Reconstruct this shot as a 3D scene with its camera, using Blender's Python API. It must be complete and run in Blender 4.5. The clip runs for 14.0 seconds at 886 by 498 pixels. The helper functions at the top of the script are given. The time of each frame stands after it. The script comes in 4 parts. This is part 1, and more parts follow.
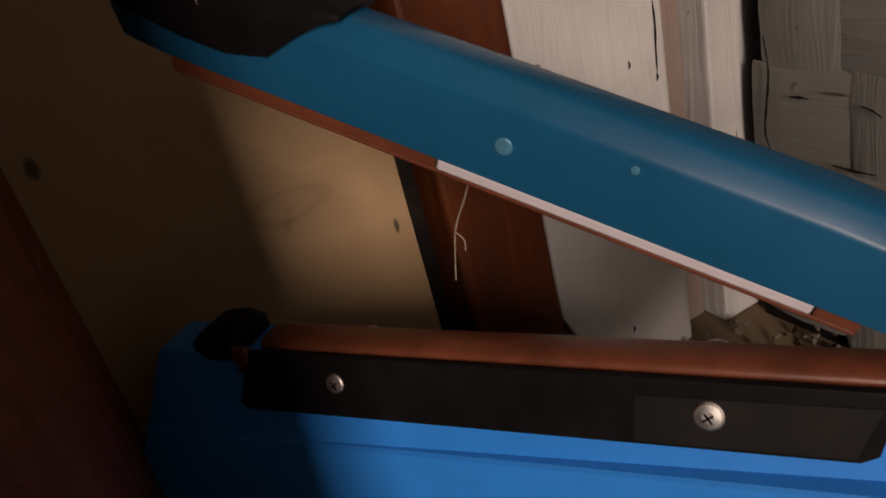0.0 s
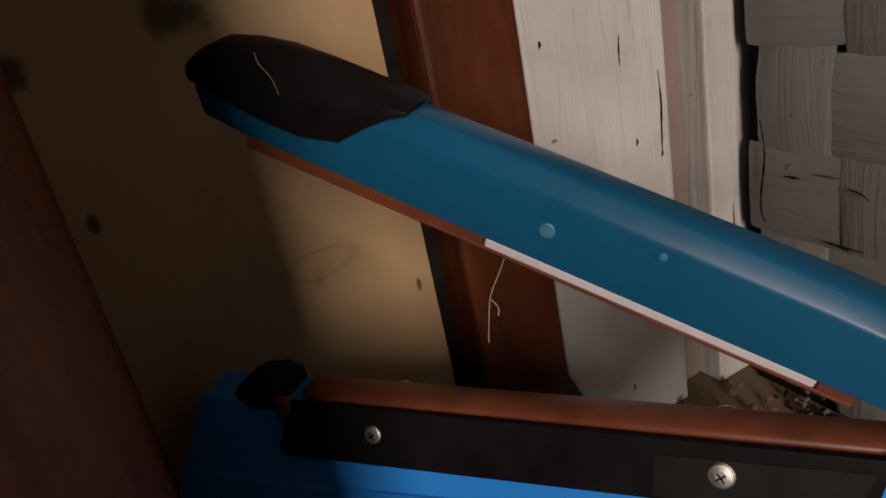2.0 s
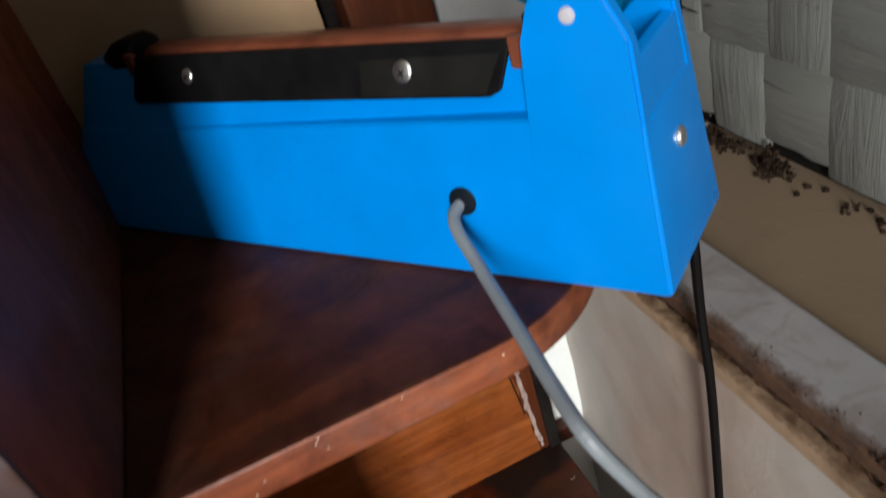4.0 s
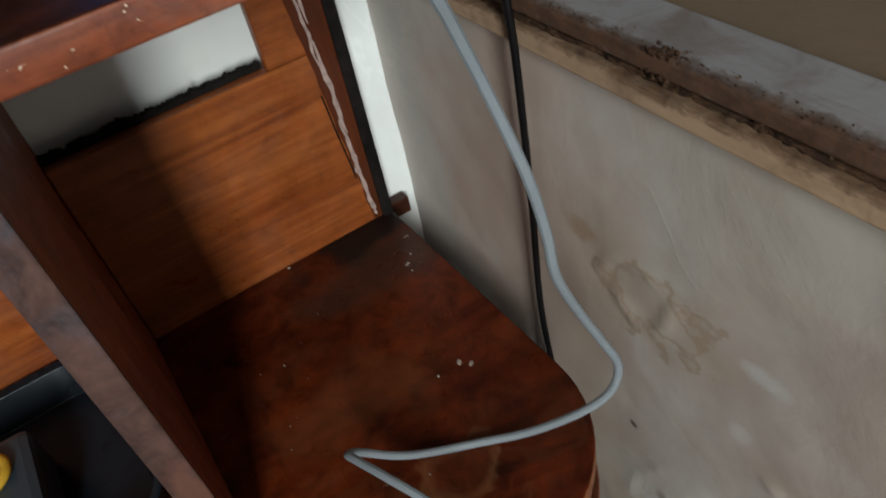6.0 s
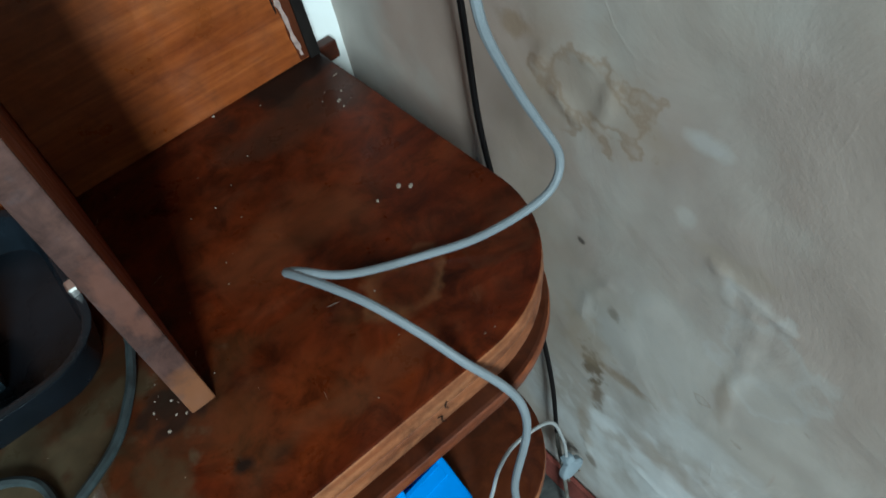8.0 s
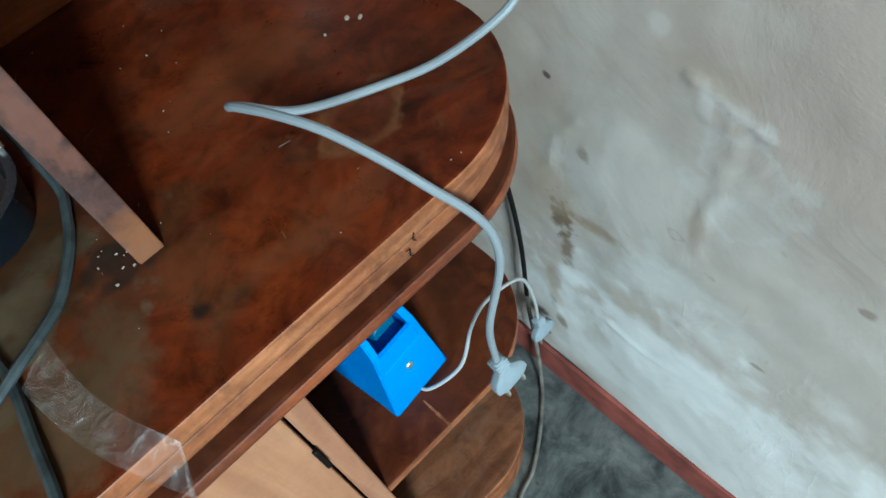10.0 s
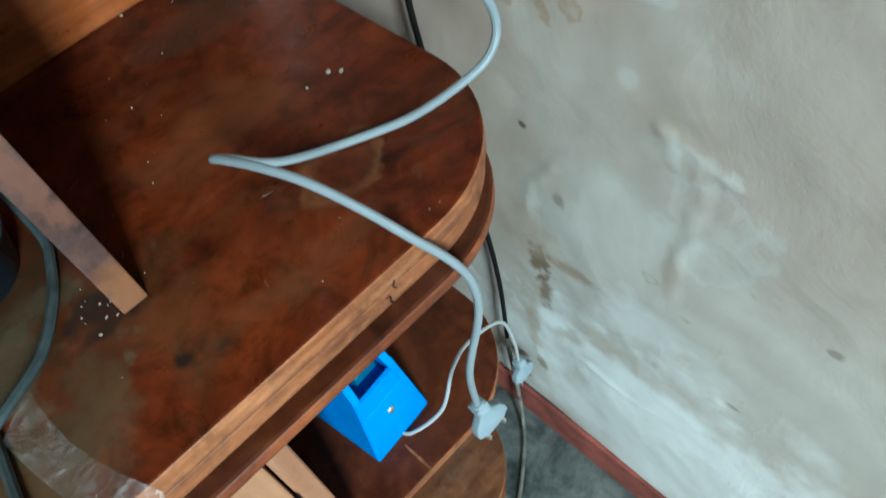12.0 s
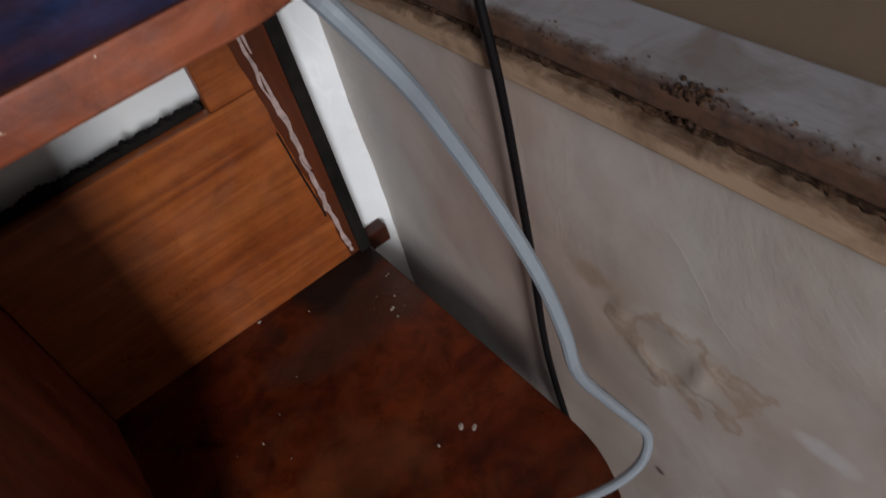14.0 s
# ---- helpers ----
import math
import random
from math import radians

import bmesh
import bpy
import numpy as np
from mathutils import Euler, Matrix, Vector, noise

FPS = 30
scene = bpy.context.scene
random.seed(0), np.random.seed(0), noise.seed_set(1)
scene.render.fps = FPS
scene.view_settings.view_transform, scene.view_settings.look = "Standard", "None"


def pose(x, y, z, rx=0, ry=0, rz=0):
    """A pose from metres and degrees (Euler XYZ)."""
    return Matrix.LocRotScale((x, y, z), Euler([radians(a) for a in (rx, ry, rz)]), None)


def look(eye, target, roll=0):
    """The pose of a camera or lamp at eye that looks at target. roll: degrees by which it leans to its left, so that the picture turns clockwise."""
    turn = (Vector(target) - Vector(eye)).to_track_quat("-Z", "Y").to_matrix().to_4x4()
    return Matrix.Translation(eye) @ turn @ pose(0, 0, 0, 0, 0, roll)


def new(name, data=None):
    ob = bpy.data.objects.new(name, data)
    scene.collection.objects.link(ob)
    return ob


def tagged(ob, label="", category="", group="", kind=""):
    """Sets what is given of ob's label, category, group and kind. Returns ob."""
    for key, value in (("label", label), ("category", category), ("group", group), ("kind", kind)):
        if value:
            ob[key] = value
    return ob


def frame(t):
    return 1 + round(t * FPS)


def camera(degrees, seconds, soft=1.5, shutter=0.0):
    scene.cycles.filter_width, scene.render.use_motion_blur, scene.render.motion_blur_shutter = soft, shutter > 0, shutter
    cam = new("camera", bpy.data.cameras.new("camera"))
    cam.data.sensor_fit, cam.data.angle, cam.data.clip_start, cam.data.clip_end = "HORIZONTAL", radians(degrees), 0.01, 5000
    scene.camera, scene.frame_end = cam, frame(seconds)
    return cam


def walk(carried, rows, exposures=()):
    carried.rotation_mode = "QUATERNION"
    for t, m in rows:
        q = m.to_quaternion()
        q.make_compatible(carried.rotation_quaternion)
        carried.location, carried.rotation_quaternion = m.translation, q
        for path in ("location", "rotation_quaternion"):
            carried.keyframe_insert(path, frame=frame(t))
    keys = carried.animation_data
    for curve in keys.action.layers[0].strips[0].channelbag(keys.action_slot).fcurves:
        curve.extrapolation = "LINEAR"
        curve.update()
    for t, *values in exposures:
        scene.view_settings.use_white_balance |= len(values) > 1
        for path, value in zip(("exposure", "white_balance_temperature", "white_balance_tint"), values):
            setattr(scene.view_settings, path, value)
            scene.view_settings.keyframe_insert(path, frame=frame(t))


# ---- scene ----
cam = camera(61.75, 14.0, soft=1.6, shutter=0.4)
PATH = [
    (0, -0.2059, -0.2321, 1.0731, 63.06, 13.15, -29.38),
    (0.5, -0.2145, -0.2310, 1.0862, 64.58, 13.04, -28.34),
    (1, -0.2202, -0.2333, 1.0913, 65.94, 12.27, -28.72),
    (1.5, -0.2286, -0.2350, 1.0916, 66.33, 11.50, -29.27),
    (2, -0.2272, -0.2416, 1.0935, 66.49, 10.88, -29.62),
    (2.5, -0.1999, -0.2596, 1.0833, 66.24, 11.91, -27.93),
    (3, -0.1746, -0.2873, 1.0570, 61.86, 13.03, -24.68),
    (3.5, -0.1518, -0.3242, 1.0414, 58.95, 13.83, -24.91),
    (4, -0.1554, -0.3664, 1.0249, 55.29, 14.48, -21.98),
    (4.2, -0.1639, -0.3780, 1.0144, 54.37, 14.51, -21.35),
    (6.3, -0.2029, -0.4472, 0.9320, 45.67, 9.35, -35.56),
    (6.5, -0.2008, -0.4526, 0.9254, 44.61, 9.74, -36.23),
    (7, -0.2121, -0.4585, 0.9084, 42.93, 8.81, -37.80),
    (7.5, -0.2173, -0.4609, 0.8955, 41.39, 9.55, -38.75),
    (8, -0.2217, -0.4641, 0.8829, 40.08, 9.97, -39.52),
    (8.5, -0.2252, -0.4662, 0.8676, 37.22, 9.97, -40.85),
    (9, -0.2289, -0.4677, 0.8545, 34.91, 9.53, -41.88),
    (9.2, -0.2313, -0.4669, 0.8510, 33.96, 9.45, -42.35),
    (11.3, -0.2417, -0.4746, 0.8327, 31.35, 9.84, -45.62),
    (11.5, -0.2386, -0.4736, 0.8362, 31.85, 9.51, -45.50),
    (12, -0.2382, -0.4726, 0.8492, 34.95, 8.63, -45.37),
    (12.5, -0.2332, -0.4660, 0.8739, 38.88, 9.33, -46.01),
    (13, -0.2117, -0.4449, 0.8999, 40.78, 9.48, -44.20),
    (13.5, -0.1836, -0.4076, 0.9198, 43.36, 10.98, -40.90),
    (14, -0.1621, -0.3754, 0.9339, 43.87, 12.12, -38.34),
]
EXPOSURES = [(0.0, -1.35, 8000, 27), (1.0, -1.35, 8000, 26), (2.0, -1.3, 7600, 21), (2.5, -1.5, 7500, 23), (3.0, -1.75, 6900, 20), (3.5, -1.25, 6400, 12), (4.2, -0.4, 6000, 8), (6.3, -1.0, 5800, 0), (7.5, -0.82, 5150, -11), (9.0, -0.33, 5000, -8), (11.3, 0.1, 4900, -16), (12.0, 0.05, 4900, -16), (12.5, -0.08, 4850, -20), (13.1, -0.50, 5300, -4), (13.5, -1.05, 5850, 16), (14.0, -1.15, 5800, 14)]
walk(cam, [(t, pose(x, y, z, rx, ry, rz)) for t, x, y, z, rx, ry, rz in PATH], EXPOSURES)

# ---- light ----
world = bpy.data.worlds.new("world")
scene.world = world
world.use_nodes = True
wn = world.node_tree
sky = wn.nodes.new("ShaderNodeTexSky")
sky.sky_type, sky.sun_disc = "NISHITA", False
sky.sun_elevation, sky.sun_rotation = radians(35), radians(200)
wn.links.new(sky.outputs["Color"], wn.nodes["Background"].inputs["Color"])
wn.nodes["Background"].inputs["Strength"].default_value = 0.05


def area_lamp(name, eye, target, sx, sy, power, colour):
    data = bpy.data.lights.new(name, "AREA")
    data.shape, data.size, data.size_y, data.energy, data.color = "RECTANGLE", sx, sy, power, colour
    ob = new(name, data)
    ob.matrix_world = look(eye, target)
    return ob


# daylight in the front wall's small window; fill light added at an unseen doorway
area_lamp("window_daylight", (-1.14, -2.74, 1.76), (-0.16, 0.0, 0.92), 0.46, 1.35, 185, (1.0, 0.97, 0.92))
area_lamp("left_fill_light", (-2.46, -2.10, 1.03), (0.0, -0.45, 0.45), 0.95, 1.95, 3.4, (0.88, 0.95, 1.0))


# ---- materials ----
def mat(name, rough=0.6, metal=0.0, spec=0.5):
    m = bpy.data.materials.new(name)
    m.use_nodes = True
    n = m.node_tree
    p = n.nodes["Principled BSDF"]
    p.inputs["Roughness"].default_value = rough
    p.inputs["Metallic"].default_value = metal
    p.inputs["Specular IOR Level"].default_value = spec
    return m, n, p


def coords(n, scale=(1, 1, 1), rot=(0, 0, 0), local=False):
    mp = n.nodes.new("ShaderNodeMapping")
    mp.inputs["Scale"].default_value = scale
    mp.inputs["Rotation"].default_value = rot
    if local:
        tc = n.nodes.new("ShaderNodeTexCoord")
        n.links.new(tc.outputs["Object"], mp.inputs["Vector"])
    else:
        ge = n.nodes.new("ShaderNodeNewGeometry")
        n.links.new(ge.outputs["Position"], mp.inputs["Vector"])
    return mp.outputs["Vector"]


def tex(n, vec, scale, detail=4, rough=0.6, warp=0.0):
    t = n.nodes.new("ShaderNodeTexNoise")
    t.inputs["Scale"].default_value, t.inputs["Detail"].default_value = scale, detail
    t.inputs["Roughness"].default_value, t.inputs["Distortion"].default_value = rough, warp
    n.links.new(vec, t.inputs["Vector"])
    return t.outputs["Fac"]


def ramp(n, fac, stops):
    r = n.nodes.new("ShaderNodeValToRGB")
    els = r.color_ramp.elements
    while len(els) < len(stops):
        els.new(0.5)
    for e, (pos, c) in zip(els, stops):
        e.position, e.color = pos, (*c, 1) if len(c) == 3 else c
    n.links.new(fac, r.inputs["Fac"])
    return r.outputs["Color"]


def grey(n, fac, a, b):
    return ramp(n, fac, [(a, (0, 0, 0)), (b, (1, 1, 1))])


def mix(n, fac, a, b, blend="MIX"):
    x = n.nodes.new("ShaderNodeMix")
    x.data_type, x.blend_type = "RGBA", blend
    for sock, val in ((x.inputs["Factor"], fac), (x.inputs["A"], a), (x.inputs["B"], b)):
        if isinstance(val, (int, float)):
            sock.default_value = val
        elif isinstance(val, tuple):
            sock.default_value = (*val, 1)
        else:
            n.links.new(val, sock)
    return x.outputs["Result"]


def bump(n, p, fac, strength, dist):
    b = n.nodes.new("ShaderNodeBump")
    b.inputs["Strength"].default_value, b.inputs["Distance"].default_value = strength, dist
    n.links.new(fac, b.inputs["Height"])
    n.links.new(b.outputs["Normal"], p.inputs["Normal"])


def ragged_mark(n, col, centre, size, colour, ring=False, axis=0, amount=0.8, rag=0.55, freq=30.0):
    """One patch of its own ragged shape, blemish or painted light, on the wall that faces axis; a ring leaves its
    middle clean.
    """
    geo = n.nodes.new("ShaderNodeNewGeometry")
    wob = n.nodes.new("ShaderNodeTexNoise")
    wob.inputs["Scale"].default_value, wob.inputs["Detail"].default_value = freq, 4
    n.links.new(geo.outputs["Position"], wob.inputs["Vector"])
    sub = n.nodes.new("ShaderNodeVectorMath")
    sub.operation = "SUBTRACT"
    n.links.new(geo.outputs["Position"], sub.inputs[0])
    sub.inputs[1].default_value = {0: (0, centre[0], centre[1]), 1: (centre[0], 0, centre[1]), 2: (centre[0], centre[1], 0)}[axis]
    scl = n.nodes.new("ShaderNodeVectorMath")
    scl.operation = "MULTIPLY"
    n.links.new(sub.outputs[0], scl.inputs[0])
    scl.inputs[1].default_value = {0: (0, 1 / size[0], 1 / size[1]), 1: (1 / size[0], 0, 1 / size[1]), 2: (1 / size[0], 1 / size[1], 0)}[axis]
    length = n.nodes.new("ShaderNodeVectorMath")
    length.operation = "LENGTH"
    n.links.new(scl.outputs[0], length.inputs[0])
    mad = n.nodes.new("ShaderNodeMath")
    mad.operation, mad.inputs[1].default_value = "MULTIPLY_ADD", rag * 2
    n.links.new(wob.outputs["Fac"], mad.inputs[0])
    n.links.new(length.outputs["Value"], mad.inputs[2])
    g = (amount,) * 3
    lo = rag * 2 * 0.5
    if ring:
        fac = ramp(n, mad.outputs[0], [(0.0, (0, 0, 0)), ((lo + 0.62) / 5, (0.15 * amount,) * 3), ((lo + 0.86) / 5, g), ((lo + 1.02) / 5, (0, 0, 0))])
    else:
        fac = ramp(n, mad.outputs[0], [((lo + 0.45) / 5, g), ((lo + 1.0) / 5, (0, 0, 0))])
    half = n.nodes.new("ShaderNodeMath")
    half.operation, half.inputs[1].default_value = "MULTIPLY", 0.2
    n.links.new(mad.outputs[0], half.inputs[0])
    n.links.new(half.outputs[0], fac.node.inputs["Fac"])
    return mix(n, fac, col, colour)


def wood(name, dark, mid, light, grain, rough=0.38, dirt=0.35, stretch=16.0, dust=(0.09, 0.075, 0.055), chips=0.0, marks=(), spec=0.4, mark_axis=2, mottle=0.0):
    """Varnished wood; grain: 0, 1 or 2, the world axis along which the fibres run."""
    m, n, p = mat(name, rough, 0.0, spec)
    sc = [stretch, stretch, stretch]
    sc[grain] = 1.2
    v = coords(n, tuple(sc))
    fine = tex(n, v, 5.0, 6, 0.65, 0.8)
    flat = coords(n)
    broad = tex(n, flat, 9.0, 5, 0.6, 0.6)
    col = ramp(n, fine, [(0.30, dark), (0.52, mid), (0.75, light)])
    col = mix(n, grey(n, broad, 0.40, 0.72), col, mix(n, 0.5, col, light), "MIX")
    blot = tex(n, flat, 26.0, 6, 0.7, 0.3)
    soil = n.nodes.new("ShaderNodeMath")
    soil.operation, soil.inputs[1].default_value = "MULTIPLY", dirt
    n.links.new(grey(n, blot, 0.50, 0.74), soil.inputs[0])
    col = mix(n, soil.outputs[0], col, dust)
    if mottle:
        cloud = tex(n, flat, 42.0, 9, 0.72, 0.7)
        lo, hi = 1 - 0.62 * mottle, 1 + 0.45 * mottle
        col = mix(n, 1.0, col, ramp(n, cloud, [(0.34, (lo,) * 3), (0.50, (1.0,) * 3), (0.66, (hi,) * 3)]), "MULTIPLY")
        pore = tex(n, flat, 420.0, 3, 0.6, 0.4)
        col = mix(n, ramp(n, pore, [(0.62, (0, 0, 0)), (0.74, (0.5 * mottle,) * 3)]), col, dark)
    if chips:
        ch = tex(n, flat, 210.0, 2, 0.5)
        col = mix(n, grey(n, ch, 0.72 - chips, 0.75 - chips), col, (0.55, 0.42, 0.30))
    for c, size, colour, ring, amount, rag, freq in marks:
        col = ragged_mark(n, col, c, size, colour, ring, mark_axis, amount, rag, freq)
    n.links.new(col, p.inputs["Base Color"])
    rg = ramp(n, blot, [(0.35, (rough - 0.1,) * 3), (0.7, (min(1, rough + 0.25),) * 3)])
    n.links.new(rg, p.inputs["Roughness"])
    bump(n, p, fine, 0.12, 0.002)
    return m


SHELF_MARKS = [
    ((-0.345, -0.185), (0.085, 0.055), (0.115, 0.100, 0.060), False, 0.75, 1.9, 45.0), ((-0.33, -0.245), (0.07, 0.03), (0.075, 0.050, 0.024), False, 0.55, 1.7, 50.0), ((-0.285, -0.16), (0.05, 0.05), (0.016, 0.010, 0.006), False, 0.6, 1.4, 30.0), ((-0.300, -0.262), (0.050, 0.022), (0.10, 0.060, 0.030), False, 0.35, 1.5, 50.0),
    ((-0.305, -0.205), (0.110, 0.095), (0.048, 0.030, 0.012), False, 0.32, 1.7, 28.0),
    ((-0.244, -0.254), (0.008, 0.006), (0.012, 0.008, 0.006), False, 0.9, 0.8, 120.0), ((-0.227, -0.262), (0.007, 0.006), (0.03, 0.012, 0.006), False, 0.7, 0.8, 120.0),
    ((-0.126, -0.228), (0.030, 0.022), (0.17, 0.075, 0.03), True, 0.45, 0.7, 40.0), ((-0.200, -0.225), (0.045, 0.030), (0.11, 0.035, 0.012), True, 0.3, 1.2, 26.0),
    # near-black and dark brown patches along the back right corner
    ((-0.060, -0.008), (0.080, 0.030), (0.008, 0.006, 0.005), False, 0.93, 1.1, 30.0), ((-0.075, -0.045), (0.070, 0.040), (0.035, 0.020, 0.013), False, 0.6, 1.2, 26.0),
    ((-0.255, -0.200), (0.022, 0.018), (0.012, 0.009, 0.007), False, 0.75, 1.4, 70.0), ((-0.150, -0.150), (0.070, 0.035), (0.16, 0.05, 0.018), False, 0.4, 1.3, 20.0),
    ((-0.175, -0.262), (0.060, 0.012), (0.13, 0.045, 0.018), False, 0.35, 1.6, 60.0), ((-0.070, -0.240), (0.020, 0.020), (0.06, 0.02, 0.008), True, 0.5, 1.0, 50.0),
]
RED = ((0.020, 0.0055, 0.002), (0.060, 0.013, 0.004), (0.105, 0.028, 0.008))
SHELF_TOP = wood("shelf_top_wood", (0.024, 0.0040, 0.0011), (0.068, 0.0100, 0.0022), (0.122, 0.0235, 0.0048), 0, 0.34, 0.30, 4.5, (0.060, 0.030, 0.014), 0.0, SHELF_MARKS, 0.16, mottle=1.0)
BASE_WOOD = wood("base_wood", (0.045, 0.015, 0.006), (0.100, 0.036, 0.015), (0.165, 0.070, 0.032), 0, 0.45, 0.4, 9.0, spec=0.25, mottle=0.6)
SHELF_EDGE = wood("worn_edge_wood", (0.100, 0.028, 0.009), (0.185, 0.060, 0.021), (0.34, 0.145, 0.062), 0, 0.5, 0.7, 16.0, (0.062, 0.020, 0.008), 0.0, spec=0.25, mottle=0.7)
LIP_WOOD = wood("lip_wood", (0.066, 0.015, 0.004), (0.140, 0.034, 0.010), (0.25, 0.080, 0.028), 0, 0.42, 0.5, 14.0, (0.04, 0.012, 0.005), 0.0, spec=0.3, mottle=0.7)
DARK_RED = wood("dark_red_wood", *RED, 2, 0.45, 0.2, 10.0, (0.07, 0.03, 0.016), spec=0.2)
DIVIDER_WOOD = wood("divider_wood", (0.080, 0.016, 0.006), (0.165, 0.034, 0.013), (0.24, 0.058, 0.023), 2, 0.42, 0.2, 10.0, (0.09, 0.035, 0.02), spec=0.3)
UPPER_WOOD = wood("upper_shelf_wood", (0.018, 0.005, 0.0025), (0.048, 0.012, 0.005), (0.085, 0.024, 0.009), 0, 0.42, 0.35, 8.0, (0.06, 0.03, 0.018), spec=0.25, mottle=0.8)
UPPER_EDGE = wood("upper_edge_wood", (0.09, 0.022, 0.009), (0.18, 0.045, 0.018), (0.29, 0.095, 0.042), 0, 0.45, 0.5, 14.0, (0.10, 0.085, 0.085), chips=0.02, spec=0.3, mottle=0.6)
PANEL_WOOD = wood("back_panel_wood", (0.098, 0.020, 0.0045), (0.185, 0.045, 0.0085), (0.285, 0.088, 0.020), 0, 0.36, 0.12, 22.0, spec=0.3, mottle=0.35)
DIVIDER_EDGE = wood("divider_edge_wood", (0.036, 0.020, 0.018), (0.062, 0.033, 0.028), (0.095, 0.049, 0.037), 2, 0.45, 0.7, 8.0, (0.062, 0.068, 0.084), 0.0, [((-0.243, 0.578), (0.020, 0.030), (0.19, 0.075, 0.028), False, 0.8, 0.9, 60.0), ((-0.243, 0.66), (0.010, 0.03), (0.14, 0.06, 0.04), False, 0.6, 1.4, 90.0)], 0.25, 1, 0.9)
DOOR_WOOD = wood("door_wood", (0.25, 0.110, 0.052), (0.31, 0.145, 0.072), (0.37, 0.19, 0.10), 2, 0.45, 0.2)
STILE_WOOD = wood("stile_wood", (0.20, 0.080, 0.040), (0.28, 0.125, 0.065), (0.36, 0.185, 0.10), 2, 0.5, 0.2)


def plain(name, colour, rough=0.5, metal=0.0, vary=0.15, scale=60.0, rel=0.05, spec=0.5):
    m, n, p = mat(name, rough, metal, spec)
    v = coords(n)
    f = tex(n, v, scale, 5, 0.6)
    a = tuple(c * (1 - vary) for c in colour)
    b = tuple(min(1, c * (1 + vary)) for c in colour)
    n.links.new(ramp(n, f, [(0.3, a), (0.7, b)]), p.inputs["Base Color"])
    n.links.new(ramp(n, tex(n, v, scale * 0.4, 4), [(0.3, (max(0.02, rough - 0.08),) * 3), (0.7, (min(1, rough + 0.12),) * 3)]), p.inputs["Roughness"])
    if rel:
        bump(n, p, tex(n, v, scale * 6, 4), rel, 0.001)
    return m


BLUE = plain("blue_plastic", (0.002, 0.195, 0.62), 0.33, 0, 0.06, 30, 0.03)
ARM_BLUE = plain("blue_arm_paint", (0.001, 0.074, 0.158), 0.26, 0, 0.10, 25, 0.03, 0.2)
BLACK = plain("black_plastic", (0.006, 0.0055, 0.006), 0.42, 0, 0.3, 80, 0.08, 0.09)
BLACK_GLOSS = plain("black_gloss_plastic", (0.007, 0.010, 0.014), 0.28, 0, 0.3, 40, 0.02, 0.16)
BAND = plain("brown_heat_band", (0.125, 0.036, 0.018), 0.36, 0, 0.3, 50, 0.1, 0.3)
WHITE_BAND = plain("white_rubber", (0.46, 0.43, 0.46), 0.5, 0, 0.08, 60, 0.05)
STEEL = plain("steel", (0.72, 0.70, 0.66), 0.36, 1.0, 0.1, 200, 0.05)
CABLE_GREY = plain("grey_cable", (0.190, 0.208, 0.222), 0.45, 0, 0.06, 80, 0.03)
CABLE_WHITE = plain("pale_cable", (0.34, 0.34, 0.335), 0.45, 0, 0.06, 80, 0.03)
CABLE_BLACK = plain("black_cable", (0.005, 0.004, 0.004), 0.5, 0, 0.2, 80, 0.03, 0.10)
CABLE_DUST = plain("dusty_cable", (0.125, 0.115, 0.098), 0.6, 0, 0.5, 70, 0.1, 0.25)
CABLE_GREEN = plain("dusty_dark_cable", (0.030, 0.040, 0.042), 0.5, 0, 0.5, 90, 0.1)
PLUG_GREY = plain("grey_plug", (0.21, 0.245, 0.27), 0.5, 0, 0.08, 90, 0.05)
BRASS = plain("pin_metal", (0.75, 0.68, 0.58), 0.3, 1.0, 0.1, 200, 0.02)
STICKER = plain("grey_sticker", (0.0105, 0.0100, 0.0090), 0.55, 0, 0.35, 40, 0.1, 0.12)
DARK_DIRT = plain("dark_dirt", (0.020, 0.012, 0.008), 0.95, 0, 0.6, 300, 0.6, 0.05)
RIVET = plain("rivet_paint", (0.05, 0.20, 0.30), 0.3, 0.2, 0.1, 200, 0.05)
YELLOW = plain("yellow_plastic", (0.55, 0.33, 0.02), 0.5, 0, 0.1, 60, 0.03)
SLATE = plain("slate_blue_plastic", (0.022, 0.034, 0.044), 0.45, 0, 0.15, 40, 0.05)
FLAKE = plain("flaked_paint", (0.30, 0.215, 0.185), 0.7, 0, 0.35, 200, 0.3)
CHIP = plain("pale_crumb", (0.30, 0.24, 0.19), 0.8, 0, 0.2, 300, 0.1)
# near black for real cracks and torn edges, and for painted shade in gaps
GAP_SHADE_AND_CRACK = plain("gap_shade_and_crack", (0.010, 0.008, 0.007), 0.8, 0, 0.5, 60, 0.3, 0.08)
CONE = plain("rubble", (0.075, 0.06, 0.047), 0.9, 0, 0.5, 90, 0.6)


